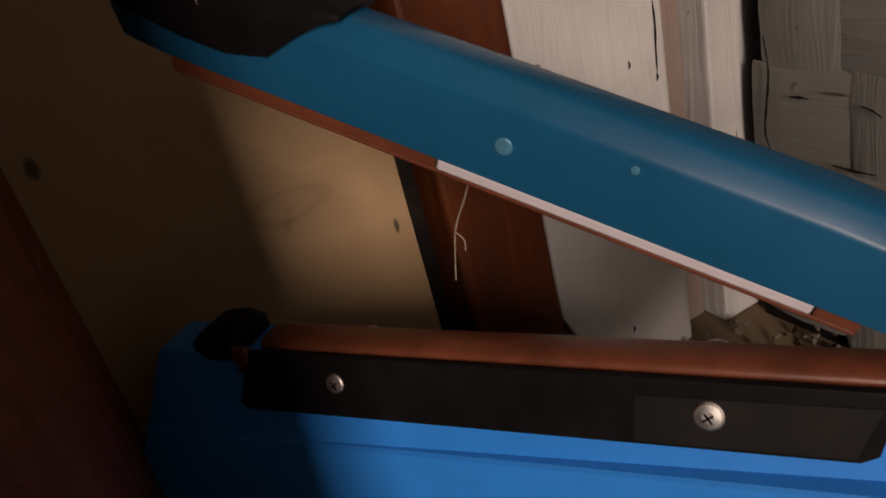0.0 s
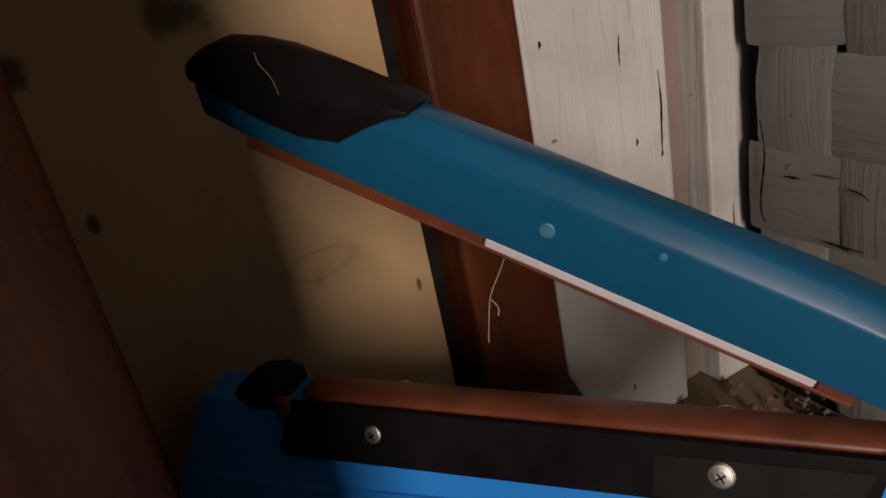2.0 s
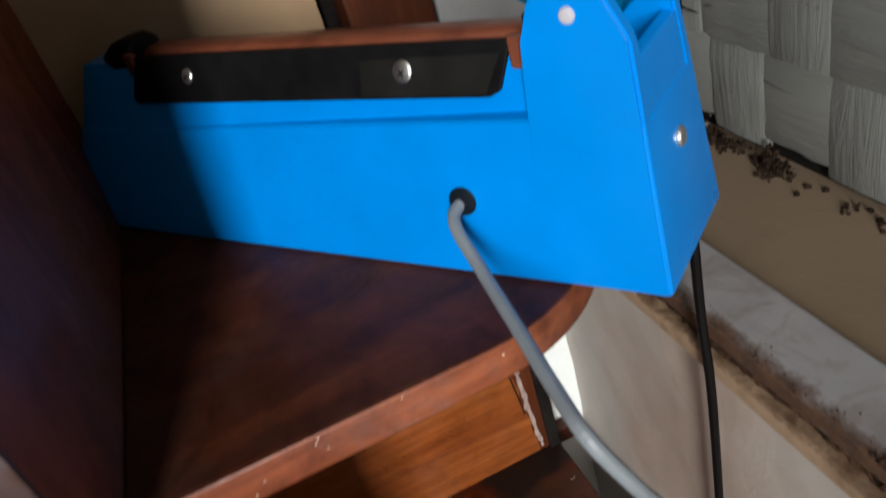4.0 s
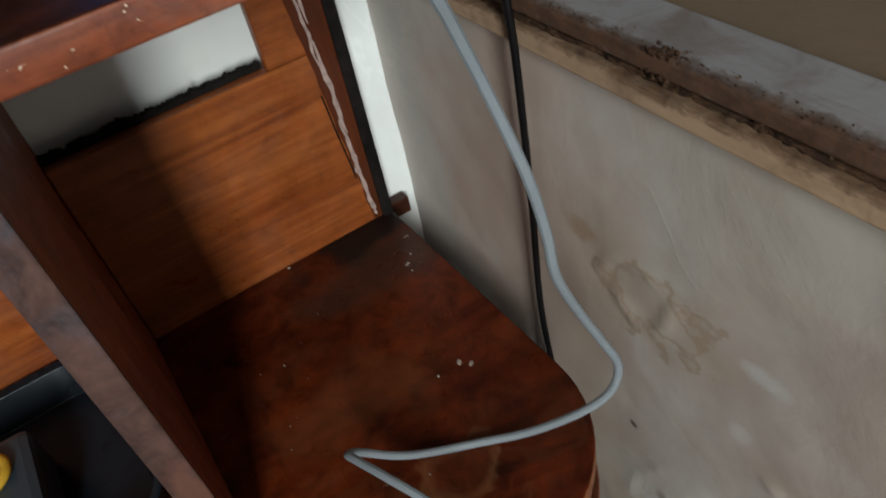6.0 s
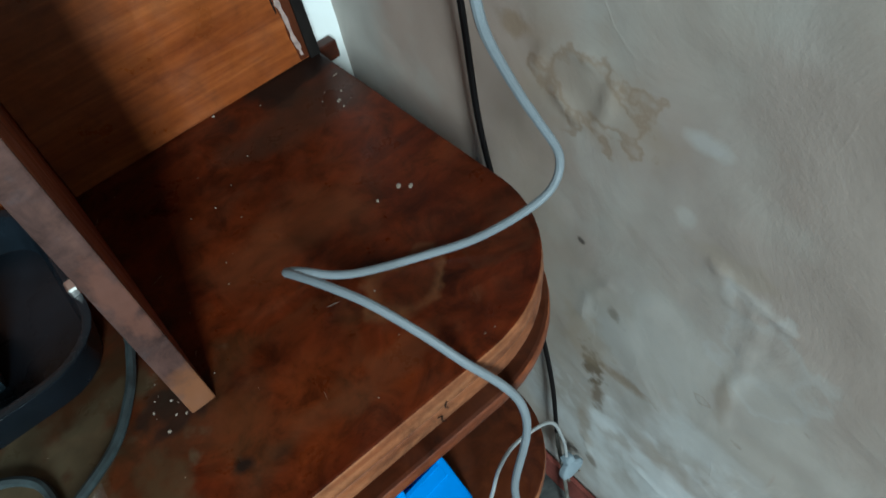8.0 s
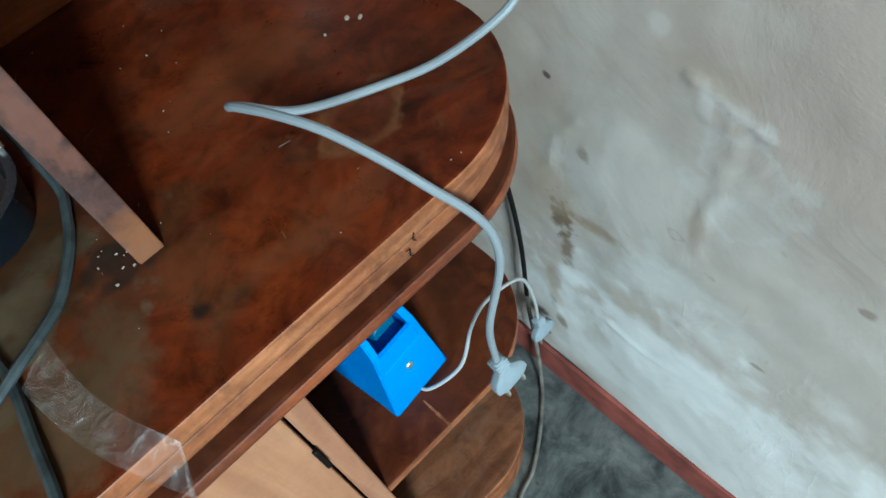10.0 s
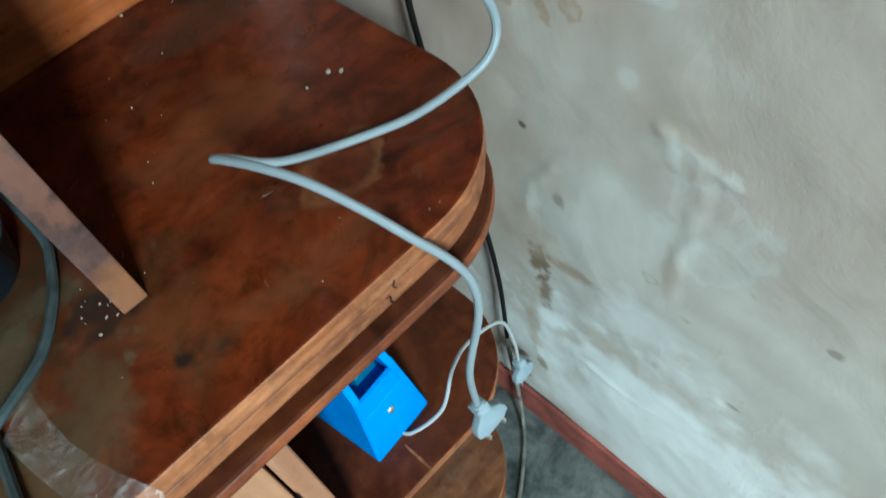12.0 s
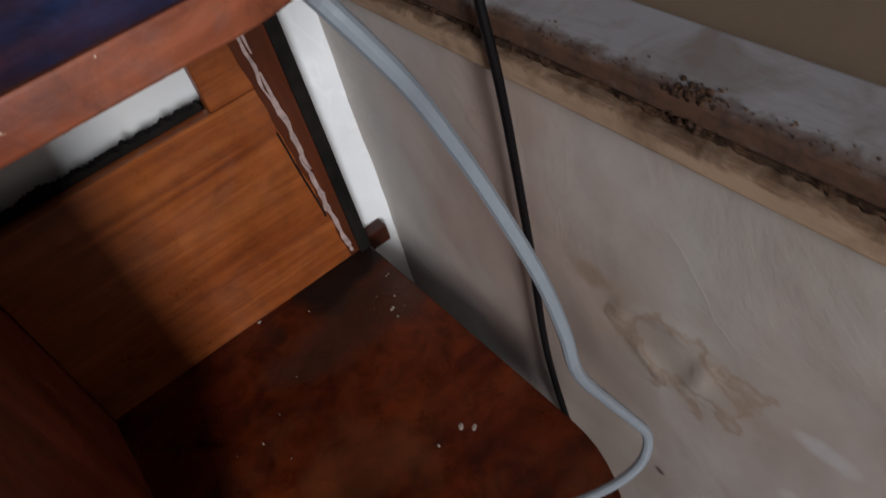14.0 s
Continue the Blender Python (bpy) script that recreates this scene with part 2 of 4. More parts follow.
DIRT = (0.11, 0.075, 0.04)
PALE, TAN, LIME_AND_LIGHT = (0.56, 0.55, 0.52), (0.31, 0.225, 0.15), (0.66, 0.66, 0.64)
WALL_MARKS = [
    # browning and painted shade beside the shelf, lime and painted light near the floor
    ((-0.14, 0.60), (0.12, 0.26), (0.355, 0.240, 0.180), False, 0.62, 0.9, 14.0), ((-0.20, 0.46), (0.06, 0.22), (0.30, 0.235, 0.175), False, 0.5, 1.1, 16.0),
    # tan darkening paints the weaker light higher on the wall
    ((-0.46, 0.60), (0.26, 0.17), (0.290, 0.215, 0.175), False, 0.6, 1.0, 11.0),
    # broad first patch puts stronger light into the wall's foot
    ((-0.42, 0.14), (0.30, 0.20), LIME_AND_LIGHT, False, 0.72, 1.2, 12.0), ((-0.36, 0.24), (0.16, 0.07), (0.72, 0.73, 0.72), False, 0.5, 1.6, 30.0), ((-0.3463, 0.354), (0.07, 0.035), PALE, False, 0.5, 1.2, 22.0), ((-0.350, 0.285), (0.10, 0.022), (0.37, 0.30, 0.24), False, 0.5, 1.1, 24.0),
    ((-0.343, 0.217), (0.024, 0.020), LIME_AND_LIGHT, False, 0.8, 1.0, 50.0), ((-0.300, 0.209), (0.018, 0.040), LIME_AND_LIGHT, False, 0.6, 1.3, 45.0),
    # crater
    ((-0.245, 0.630), (0.062, 0.046), TAN, False, 0.40, 1.0, 30.0), ((-0.250, 0.628), (0.040, 0.028), (0.24, 0.155, 0.09), True, 0.6, 1.3, 50.0), ((-0.190, 0.650), (0.016, 0.010), (0.25, 0.16, 0.08), False, 0.5, 0.8, 60.0),
    # flaked wedge and the crack below it
    ((-0.345, 0.566), (0.040, 0.010), (0.32, 0.26, 0.20), False, 0.55, 1.1, 40.0), ((-0.358, 0.548), (0.022, 0.010), PALE, False, 0.36, 0.9, 60.0), ((-0.342, 0.545), (0.006, 0.016), PALE, False, 0.3, 0.6, 60.0),
    ((-0.370, 0.495), (0.030, 0.050), (0.47, 0.46, 0.44), True, 0.4, 1.4, 30.0), ((-0.352, 0.450), (0.008, 0.040), (0.33, 0.26, 0.19), False, 0.45, 1.0, 40.0),
    ((-0.3194, 0.6368), (0.0165, 0.0085), (0.55, 0.55, 0.54), False, 0.42, 0.5, 60.0), ((-0.3095, 0.580), (0.009, 0.010), PALE, False, 0.25, 0.9, 80.0),
    # rust-brown leak
    ((-0.240, 0.352), (0.013, 0.030), (0.115, 0.075, 0.035), False, 0.85, 1.4, 90.0), ((-0.245, 0.305), (0.009, 0.030), (0.14, 0.09, 0.045), False, 0.75, 1.0, 70.0), ((-0.275, 0.366), (0.028, 0.010), (0.22, 0.145, 0.075), False, 0.65, 1.1, 60.0),
    ((-0.235, 0.385), (0.030, 0.040), (0.30, 0.22, 0.14), False, 0.45, 1.2, 40.0), ((-0.2309, 0.150), (0.010, 0.016), (0.16, 0.11, 0.07), False, 0.75, 0.8, 70.0), ((-0.225, 0.22), (0.012, 0.060), TAN, False, 0.5, 1.1, 40.0),
    # specks
    ((-0.2331, 0.4989), (0.0042, 0.0032), (0.06, 0.04, 0.03), False, 0.9, 0.7, 120.0), ((-0.455, 0.456), (0.006, 0.005), DIRT, False, 0.5, 0.8, 120.0), ((-0.339, 0.421), (0.007, 0.005), (0.22, 0.16, 0.1), True, 0.4, 0.9, 100.0),
    ((-0.417, 0.326), (0.007, 0.003), DIRT, False, 0.5, 0.7, 120.0), ((-0.13, 0.712), (0.022, 0.012), (0.33, 0.25, 0.20), True, 0.5, 0.9, 60.0), ((-0.262, 0.445), (0.006, 0.008), DIRT, False, 0.5, 0.9, 110.0),
]
BOARD_MARKS = [
    ((-0.141, 0.9605), (0.020, 0.0085), (0.20, 0.12, 0.06), True, 0.5, 0.5, 60.0), ((-0.182, 0.97), (0.010, 0.07), (0.28, 0.17, 0.09), True, 0.3, 1.0, 26.0),
    ((-0.236, 1.075), (0.010, 0.008), (0.03, 0.02, 0.015), False, 0.9, 0.7, 90.0), ((-0.172, 1.083), (0.014, 0.010), (0.04, 0.025, 0.015), False, 0.9, 0.9, 80.0),
    ((-0.228, 1.012), (0.003, 0.005), (0.03, 0.02, 0.015), False, 0.9, 0.5, 200.0), ((-0.12, 0.99), (0.03, 0.02), (0.36, 0.24, 0.12), True, 0.5, 0.8, 40.0),
    ((-0.096, 0.930), (0.0015, 0.005), (0.03, 0.02, 0.015), False, 0.9, 0.3, 200.0),
]


def plaster(name, base, stain_colour, grime, rough=0.75, marks=(), axis=0):
    m, n, p = mat(name, rough)
    v = coords(n)
    big = tex(n, v, 3.2, 5, 0.6, 0.5)
    mid = tex(n, v, 11.0, 6, 0.65, 0.8)
    fine = tex(n, v, 60.0, 6, 0.7)
    pale = tuple(min(1, c * 1.14) for c in base)
    col = ramp(n, big, [(0.32, tuple(c * d for c, d in zip(base, (0.88, 0.83, 0.78)))), (0.52, base), (0.72, pale)])
    col = mix(n, ramp(n, mid, [(0.54, (0, 0, 0)), (0.76, (0.42, 0.42, 0.42))]), col, stain_colour)
    speck = tex(n, v, 34.0, 3, 0.5, 0.4)
    col = mix(n, ramp(n, speck, [(0.72, (0, 0, 0)), (0.80, (0.6, 0.6, 0.6))]), col, grime)
    # hairline ridges and old trowel marks, in places only
    vein = tex(n, coords(n, (1, 1.3, 0.8)), 8.0, 3, 0.55, 1.6)
    where = tex(n, v, 5.0, 2, 0.5)
    line = mix(n, 1.0, ramp(n, vein, [(0.475, (0, 0, 0)), (0.497, (1, 1, 1)), (0.503, (1, 1, 1)), (0.525, (0, 0, 0))]), ramp(n, where, [(0.50, (0, 0, 0)), (0.62, (0.20,) * 3)]), "MULTIPLY")
    col = mix(n, line, col, tuple(min(1, c * 1.35) for c in base))
    rust = tex(n, coords(n, (1, 1.6, 0.6)), 16.0, 6, 0.75, 1.0)
    col = mix(n, ramp(n, rust, [(0.60, (0, 0, 0)), (0.78, (0.55,) * 3)]), col, stain_colour)
    patch = tex(n, coords(n, (1, 1.6, 0.9)), 7.0, 3, 0.4, 1.2)
    col = mix(n, ramp(n, patch, [(0.62, (0, 0, 0)), (0.66, (0.4, 0.4, 0.4))]), col, pale)
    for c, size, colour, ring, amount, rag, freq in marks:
        col = ragged_mark(n, col, c, size, colour, ring, axis, amount, rag, freq)
    n.links.new(col, p.inputs["Base Color"])
    add = n.nodes.new("ShaderNodeMath")
    add.operation = "MULTIPLY_ADD"
    add.inputs[1].default_value = 0.25
    n.links.new(fine, add.inputs[0])
    low = n.nodes.new("ShaderNodeMath")
    low.operation, low.inputs[1].default_value = "MULTIPLY_ADD", 0.35
    n.links.new(line, low.inputs[0])
    n.links.new(mid, low.inputs[2])
    n.links.new(low.outputs[0], add.inputs[2])
    bump(n, p, add.outputs[0], 0.22, 0.005)
    return m


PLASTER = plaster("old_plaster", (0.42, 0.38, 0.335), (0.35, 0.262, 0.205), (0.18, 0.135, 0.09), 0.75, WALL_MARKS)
WHITE_PLASTER = plaster("white_plaster", (0.76, 0.77, 0.74), (0.55, 0.50, 0.42), (0.2, 0.15, 0.1))
YELLOW_BOARD = plaster("yellowed_board", (0.335, 0.220, 0.120), (0.240, 0.142, 0.070), (0.12, 0.07, 0.04), 0.6, BOARD_MARKS, 1)
UNSEEN_WALL = plaster("unseen_wall", (0.17, 0.16, 0.145), (0.14, 0.12, 0.10), (0.2, 0.15, 0.1))
SILL = plaster("dusty_sill", (0.150, 0.105, 0.064), (0.085, 0.054, 0.030), (0.05, 0.03, 0.02), 0.85)
GRIME, gn, gp = mat("batten_dirt", 0.9, 0.0, 0.2)
crumbly = tex(gn, coords(gn), 95.0, 6, 0.75, 0.8)
heaps = tex(gn, coords(gn), 30.0, 4, 0.6)
gcol = ramp(gn, crumbly, [(0.36, (0.014, 0.007, 0.004)), (0.50, (0.050, 0.025, 0.013)), (0.64, (0.125, 0.068, 0.034))])
gn.links.new(mix(gn, grey(gn, heaps, 0.52, 0.70), gcol, (0.040, 0.023, 0.013)), gp.inputs["Base Color"])
bump(gn, gp, crumbly, 0.8, 0.003)


def painted_wood(name, base, crack, grain=2, str_=14.0, soil=None, rough=0.6, relief=0.30):
    m, n, p = mat(name, rough)
    sc = [str_, str_, str_]
    sc[grain] = 1.0
    v = coords(n, tuple(sc))
    f = tex(n, v, 6.0, 6, 0.7, 1.0)
    w = tex(n, coords(n), 14.0, 5, 0.6, 0.6)
    col = ramp(n, w, [(0.3, tuple(c * 0.8 for c in base)), (0.6, base)])
    col = mix(n, ramp(n, f, [(0.26, (0.8, 0.8, 0.8)), (0.36, (0, 0, 0))]), col, crack)
    one = n.nodes.new("ShaderNodeObjectInfo")
    col = mix(n, 1.0, col, ramp(n, one.outputs["Random"], [(0.0, (0.80, 0.79, 0.77)), (1.0, (1.0, 1.0, 1.0))]), "MULTIPLY")
    if soil:
        blot = tex(n, coords(n), 24.0, 6, 0.7, 0.8)
        col = mix(n, ramp(n, blot, [(0.47, (0, 0, 0)), (0.66, (0.85, 0.85, 0.85))]), col, soil)
    fl = [30.0, 30.0, 30.0]
    fl[grain] = 2.5
    split = tex(n, coords(n, tuple(fl)), 3.0, 3, 0.5, 0.6)
    col = mix(n, ramp(n, split, [(0.715, (0, 0, 0)), (0.735, (0.9, 0.9, 0.9))]), col, (0.03, 0.024, 0.02))
    nick = tex(n, coords(n), 75.0, 2, 0.5, 0.5)
    col = mix(n, ramp(n, nick, [(0.73, (0, 0, 0)), (0.76, (0.8, 0.8, 0.8))]), col, (0.07, 0.05, 0.04))
    n.links.new(col, p.inputs["Base Color"])
    bump(n, p, f, relief, 0.003)
    return m


WHITE_WOOD = painted_wood("white_painted_wood", (0.50, 0.490, 0.480), (0.27, 0.23, 0.20), 2, 11.0, None, 0.5, 0.6)
STRIP_PAINT = painted_wood("thin_brownish_paint", (0.27, 0.205, 0.18), (0.16, 0.105, 0.085), 2, 11.0, None, 0.55, 0.4)
WOVEN_PAINT = painted_wood("painted_bamboo", (0.172, 0.172, 0.158), (0.110, 0.102, 0.085), 2, 12.0, None, 0.38, 0.6)
WOVEN_PAINT_H = painted_wood("painted_bamboo_across", (0.172, 0.172, 0.158), (0.110, 0.102, 0.085), 1, 12.0, None, 0.38, 0.6)


def edge_dirt(m, axis, clean, foul, colour):
    """Dirt lodged along one edge of a board, with a ragged border: none at clean, thick at foul."""
    n = m.node_tree
    p = n.nodes["Principled BSDF"]
    old = p.inputs["Base Color"].links[0].from_socket
    xyz = n.nodes.new("ShaderNodeSeparateXYZ")
    n.links.new(coords(n), xyz.inputs[0])
    far = n.nodes.new("ShaderNodeMapRange")
    n.links.new(xyz.outputs[axis], far.inputs["Value"])
    far.inputs["From Min"].default_value, far.inputs["From Max"].default_value = clean, foul
    add = n.nodes.new("ShaderNodeMath")
    add.operation, add.inputs[1].default_value = "MULTIPLY_ADD", 1.5
    n.links.new(tex(n, coords(n), 70.0, 8, 0.75, 0.6), add.inputs[0])
    n.links.new(far.outputs["Result"], add.inputs[2])
    half = n.nodes.new("ShaderNodeMath")
    half.operation, half.inputs[1].default_value = "MULTIPLY", 0.5
    n.links.new(add.outputs[0], half.inputs[0])
    fac = ramp(n, half.outputs[0], [(0.52, (0, 0, 0)), (0.60, (0.55,) * 3), (0.74, (0.95,) * 3)])
    dark = mix(n, grey(n, tex(n, coords(n), 160.0, 5, 0.7), 0.35, 0.65), tuple(c * 0.4 for c in colour), colour)
    n.links.new(mix(n, fac, old, dark), p.inputs["Base Color"])
    return m


WHITE_TRIM = painted_wood("grimy_white_trim", (0.30, 0.285, 0.29), (0.19, 0.165, 0.155), 1, 7.0, (0.15, 0.115, 0.095))
TAN_WOOD = painted_wood("tan_batten", (0.42, 0.285, 0.18), (0.24, 0.16, 0.10), 1, 14.0, (0.19, 0.12, 0.07))
edge_dirt(WHITE_TRIM, 0, 0.0095, -0.006, (0.100, 0.045, 0.020))
edge_dirt(TAN_WOOD, 2, 0.7655, 0.7765, (0.100, 0.046, 0.020))
RED_PAINT = plain("red_skirting_paint", (0.20, 0.056, 0.042), 0.65, 0, 0.45, 22, 0.3, 0.25)
CEIL = plain("ceiling_board", (0.36, 0.34, 0.30), 0.8, 0, 0.1, 8, 0.1)


def floor_material():
    m, n, p = mat("dark_cement", 0.5)
    v = coords(n)
    a = tex(n, v, 17.0, 8, 0.7, 0.5)
    b = tex(n, v, 60.0, 6, 0.7)
    col = ramp(n, a, [(0.36, (0.010, 0.012, 0.012)), (0.46, (0.045, 0.050, 0.048)), (0.56, (0.095, 0.100, 0.094)), (0.70, (0.17, 0.17, 0.155))])
    col = mix(n, ramp(n, b, [(0.60, (0, 0, 0)), (0.70, (0.7, 0.7, 0.7))]), col, (0.014, 0.016, 0.016))
    grit = tex(n, v, 220.0, 3, 0.5)
    col = mix(n, ramp(n, grit, [(0.70, (0, 0, 0)), (0.76, (0.6, 0.6, 0.6))]), col, (0.22, 0.21, 0.19))
    n.links.new(col, p.inputs["Base Color"])
    bump(n, p, b, 0.2, 0.003)
    return m


CEMENT = floor_material()

# clear thin film
FILM, fn, fp = mat("clear_film", 0.10)
fp.inputs["Base Color"].default_value = (0.80, 0.78, 0.76, 1)
fp.inputs["Specular IOR Level"].default_value = 0.9
crease = tex(fn, coords(fn), 90.0, 5, 0.6, 1.5)
fn.links.new(ramp(fn, crease, [(0.45, (0.04,) * 3), (0.62, (0.10,) * 3), (0.72, (0.34,) * 3)]), fp.inputs["Alpha"])
bump(fn, fp, crease, 0.7, 0.006)


# ---- mesh helpers ----
def finish(name, bm, material, smooth=False):
    bmesh.ops.recalc_face_normals(bm, faces=bm.faces)
    me = bpy.data.meshes.new(name)
    if smooth:
        for f in bm.faces:
            f.smooth = True
    bm.to_mesh(me)
    bm.free()
    for m in material if isinstance(material, (list, tuple)) else (material,):
        me.materials.append(m)
    return me


def part(name, bm, material, parent, label="", smooth=False):
    ob = new(name, finish(name, bm, material, smooth))
    ob.parent = parent
    if label:
        ob["label"] = label
    return ob


def thing(name, label, category, m=None, group="", kind=""):
    ob = new(name)
    ob.empty_display_size = 0.05
    if m is not None:
        ob.matrix_world = m
    return tagged(ob, label, category, group, kind)


def solid(name, bm, material, label, category="", kind="", smooth=False, m=None):
    ob = new(name, finish(name, bm, material, smooth))
    if m is not None:
        ob.matrix_world = m
    return tagged(ob, label, category, "", kind)


def bevel(bm, w, seg=2, angle=25):
    es = [e for e in bm.edges if len(e.link_faces) == 2 and e.calc_face_angle(0) > radians(angle)]
    bmesh.ops.bevel(bm, geom=es, offset=w, segments=seg, affect="EDGES", profile=0.6)
    return bm


def box(x0, x1, y0, y1, z0, z1, w=0.0, seg=2):
    bm = bmesh.new()
    v = [bm.verts.new((x, y, z)) for x in (x0, x1) for y in (y0, y1) for z in (z0, z1)]
    for f in ((0, 1, 3, 2), (4, 6, 7, 5), (0, 4, 5, 1), (2, 3, 7, 6), (0, 2, 6, 4), (1, 5, 7, 3)):
        bm.faces.new([v[i] for i in f])
    bmesh.ops.recalc_face_normals(bm, faces=bm.faces)
    return bevel(bm, w, seg) if w else bm


def prism(outline, lo, hi, axis=2, w=0.0, seg=2):
    """An outline in the other two axes, drawn out along axis."""
    bm = bmesh.new()

    def put(a, b, c):
        return {2: (a, b, c), 1: (a, c, b), 0: (c, a, b)}[axis]
    lower = [bm.verts.new(put(a, b, lo)) for a, b in outline]
    upper = [bm.verts.new(put(a, b, hi)) for a, b in outline]
    bm.faces.new(lower)
    bm.faces.new(upper)
    k = len(outline)
    for i in range(k):
        bm.faces.new((lower[i], lower[(i + 1) % k], upper[(i + 1) % k], upper[i]))
    bmesh.ops.recalc_face_normals(bm, faces=bm.faces)
    return bevel(bm, w, seg, 40) if w else bm


def loft(sections, w=0.0, caps=True):
    bm = bmesh.new()
    rings = [[bm.verts.new(c) for c in s] for s in sections]
    k = len(rings[0])
    for r, q in zip(rings, rings[1:]):
        for i in range(k):
            bm.faces.new((r[i], r[(i + 1) % k], q[(i + 1) % k], q[i]))
    if caps:
        bm.faces.new(rings[0])
        bm.faces.new(rings[-1])
    bmesh.ops.recalc_face_normals(bm, faces=bm.faces)
    return bevel(bm, w, 2, 30) if w else bm


def rounded_end(x0, x1, y_back, y_front, r, steps=14):
    """Outline of a board whose front corner at x1 is round."""
    pts = [(x0, y_back), (x0, y_front)]
    for i in range(steps + 1):
        a = -math.pi / 2 + math.pi / 2 * i / steps
        pts.append((x1 - r + r * math.cos(a), y_front + r + r * math.sin(a)))
    return pts + [(x1, y_back)]


def disc(r, h, seg=20, dome=0.0):
    bm = bmesh.new()
    prof = [(r, 0.0), (r, h * 0.5), (r * 0.85, h * 0.85), (r * 0.4, h + dome)]
    rings = [[bm.verts.new((a * math.cos(2 * math.pi * i / seg), a * math.sin(2 * math.pi * i / seg), z)) for i in range(seg)] for a, z in prof]
    for p, q in zip(rings, rings[1:]):
        for i in range(seg):
            bm.faces.new((p[i], p[(i + 1) % seg], q[(i + 1) % seg], q[i]))
    bm.faces.new(rings[0])
    bm.faces.new(rings[-1])
    return bm


def smooth_line(pts, per=10):
    """Catmull-Rom through the points."""
    ps = [Vector(p) for p in pts]
    ps = [2 * ps[0] - ps[1]] + ps + [2 * ps[-1] - ps[-2]]
    out = []
    for i in range(1, len(ps) - 2):
        a, b, c, d = ps[i - 1:i + 3]
        for j in range(per):
            t = j / per
            out.append(0.5 * ((2 * b) + (c - a) * t + (2 * a - 5 * b + 4 * c - d) * t * t + (3 * b - a - 3 * c + d) * t ** 3))
    return out + [ps[-2]]


def tube(pts, r, seg=10, per=10, squash=1.0):
    line = smooth_line(pts, per)
    bm = bmesh.new()
    rings = []
    side = None
    for i, p in enumerate(line):
        d = (line[min(i + 1, len(line) - 1)] - line[max(i - 1, 0)]).normalized()
        if side is None:
            side = d.orthogonal().normalized()
        side = (side - d * side.dot(d)).normalized()
        up = d.cross(side)
        rings.append([bm.verts.new(p + r * (math.cos(2 * math.pi * k / seg) * side + squash * math.sin(2 * math.pi * k / seg) * up)) for k in range(seg)])
    for a, b in zip(rings, rings[1:]):
        for k in range(seg):
            bm.faces.new((a[k], a[(k + 1) % seg], b[(k + 1) % seg], b[k]))
    bm.faces.new(rings[0])
    bm.faces.new(rings[-1])
    return bm


def shift(bm, m):
    bmesh.ops.transform(bm, matrix=m, verts=bm.verts)
    return bm


def ragged_strip(x0, x1, y, z0, z1, thick, teeth, seed, depth):
    """A thin upright strip whose upper edge is torn."""
    rnd = random.Random(seed)
    top = []
    for i in range(teeth + 1):
        x = x0 + (x1 - x0) * i / teeth
        rise = noise.fractal(Vector((x * 170, seed, 0)), 0.5, 2.2, 4) + 1.4 * max(0.0, noise.noise(Vector((x * 45, seed, 4))))
        top.append((x, z1 + depth * rise + rnd.uniform(-0.2, 0.2) * depth))
    return prism([(x0, z0), (x1, z0)] + top[::-1], y, y + thick, 1)


# ---- room ----
ROOM_X, ROOM_Y, HIGH = -2.5, -2.8, 2.5
SILL_Z, WOVEN_X, BACK_LOW, BACK_UP = 0.775, 0.112, 0.030, 0.078

solid("floor", box(ROOM_X - 0.1, 0.25, ROOM_Y - 0.1, 0.25, -0.1, 0.0), CEMENT, "dark stained cement floor", "floor", "structure")
# unseen ceiling, its tone set for the light it throws back
solid("ceiling", box(ROOM_X - 0.1, 0.25, ROOM_Y - 0.1, 0.25, HIGH, HIGH + 0.05), CEIL, "plain pale ceiling boards, added out of view", "ceiling", "structure")


# raised edges of flaked plaster: height, width, course
RIDGES = [
    (0.0016, 0.0040, ((-0.3334, 0.558), (-0.3577, 0.550), (-0.3808, 0.543))), (0.0014, 0.0040, ((-0.3334, 0.558), (-0.3439, 0.536))), (0.0014, 0.0042, ((-0.3564, 0.543), (-0.3629, 0.5128), (-0.3575, 0.476), (-0.3545, 0.445), (-0.3559, 0.4155))),
    (0.0010, 0.0040, ((-0.378, 0.525), (-0.372, 0.495), (-0.360, 0.478))), (0.0012, 0.0042, ((-0.2308, 0.412), (-0.238, 0.445), (-0.2583, 0.4745))), (0.0022, 0.0052, ((-0.2218, 0.618), (-0.235, 0.607), (-0.2497, 0.6087), (-0.257, 0.625), (-0.2635, 0.6426))),
    (0.0016, 0.0050, ((-0.205, 0.630), (-0.216, 0.645), (-0.232, 0.655), (-0.250, 0.650))), (0.0014, 0.0040, ((-0.227, 0.190), (-0.224, 0.172), (-0.229, 0.155))), (-0.0006, 0.0100, ((-0.230, 0.633), (-0.245, 0.628))), (0.0012, 0.0060, ((-0.290, 0.225), (-0.330, 0.215), (-0.355, 0.225))),
]


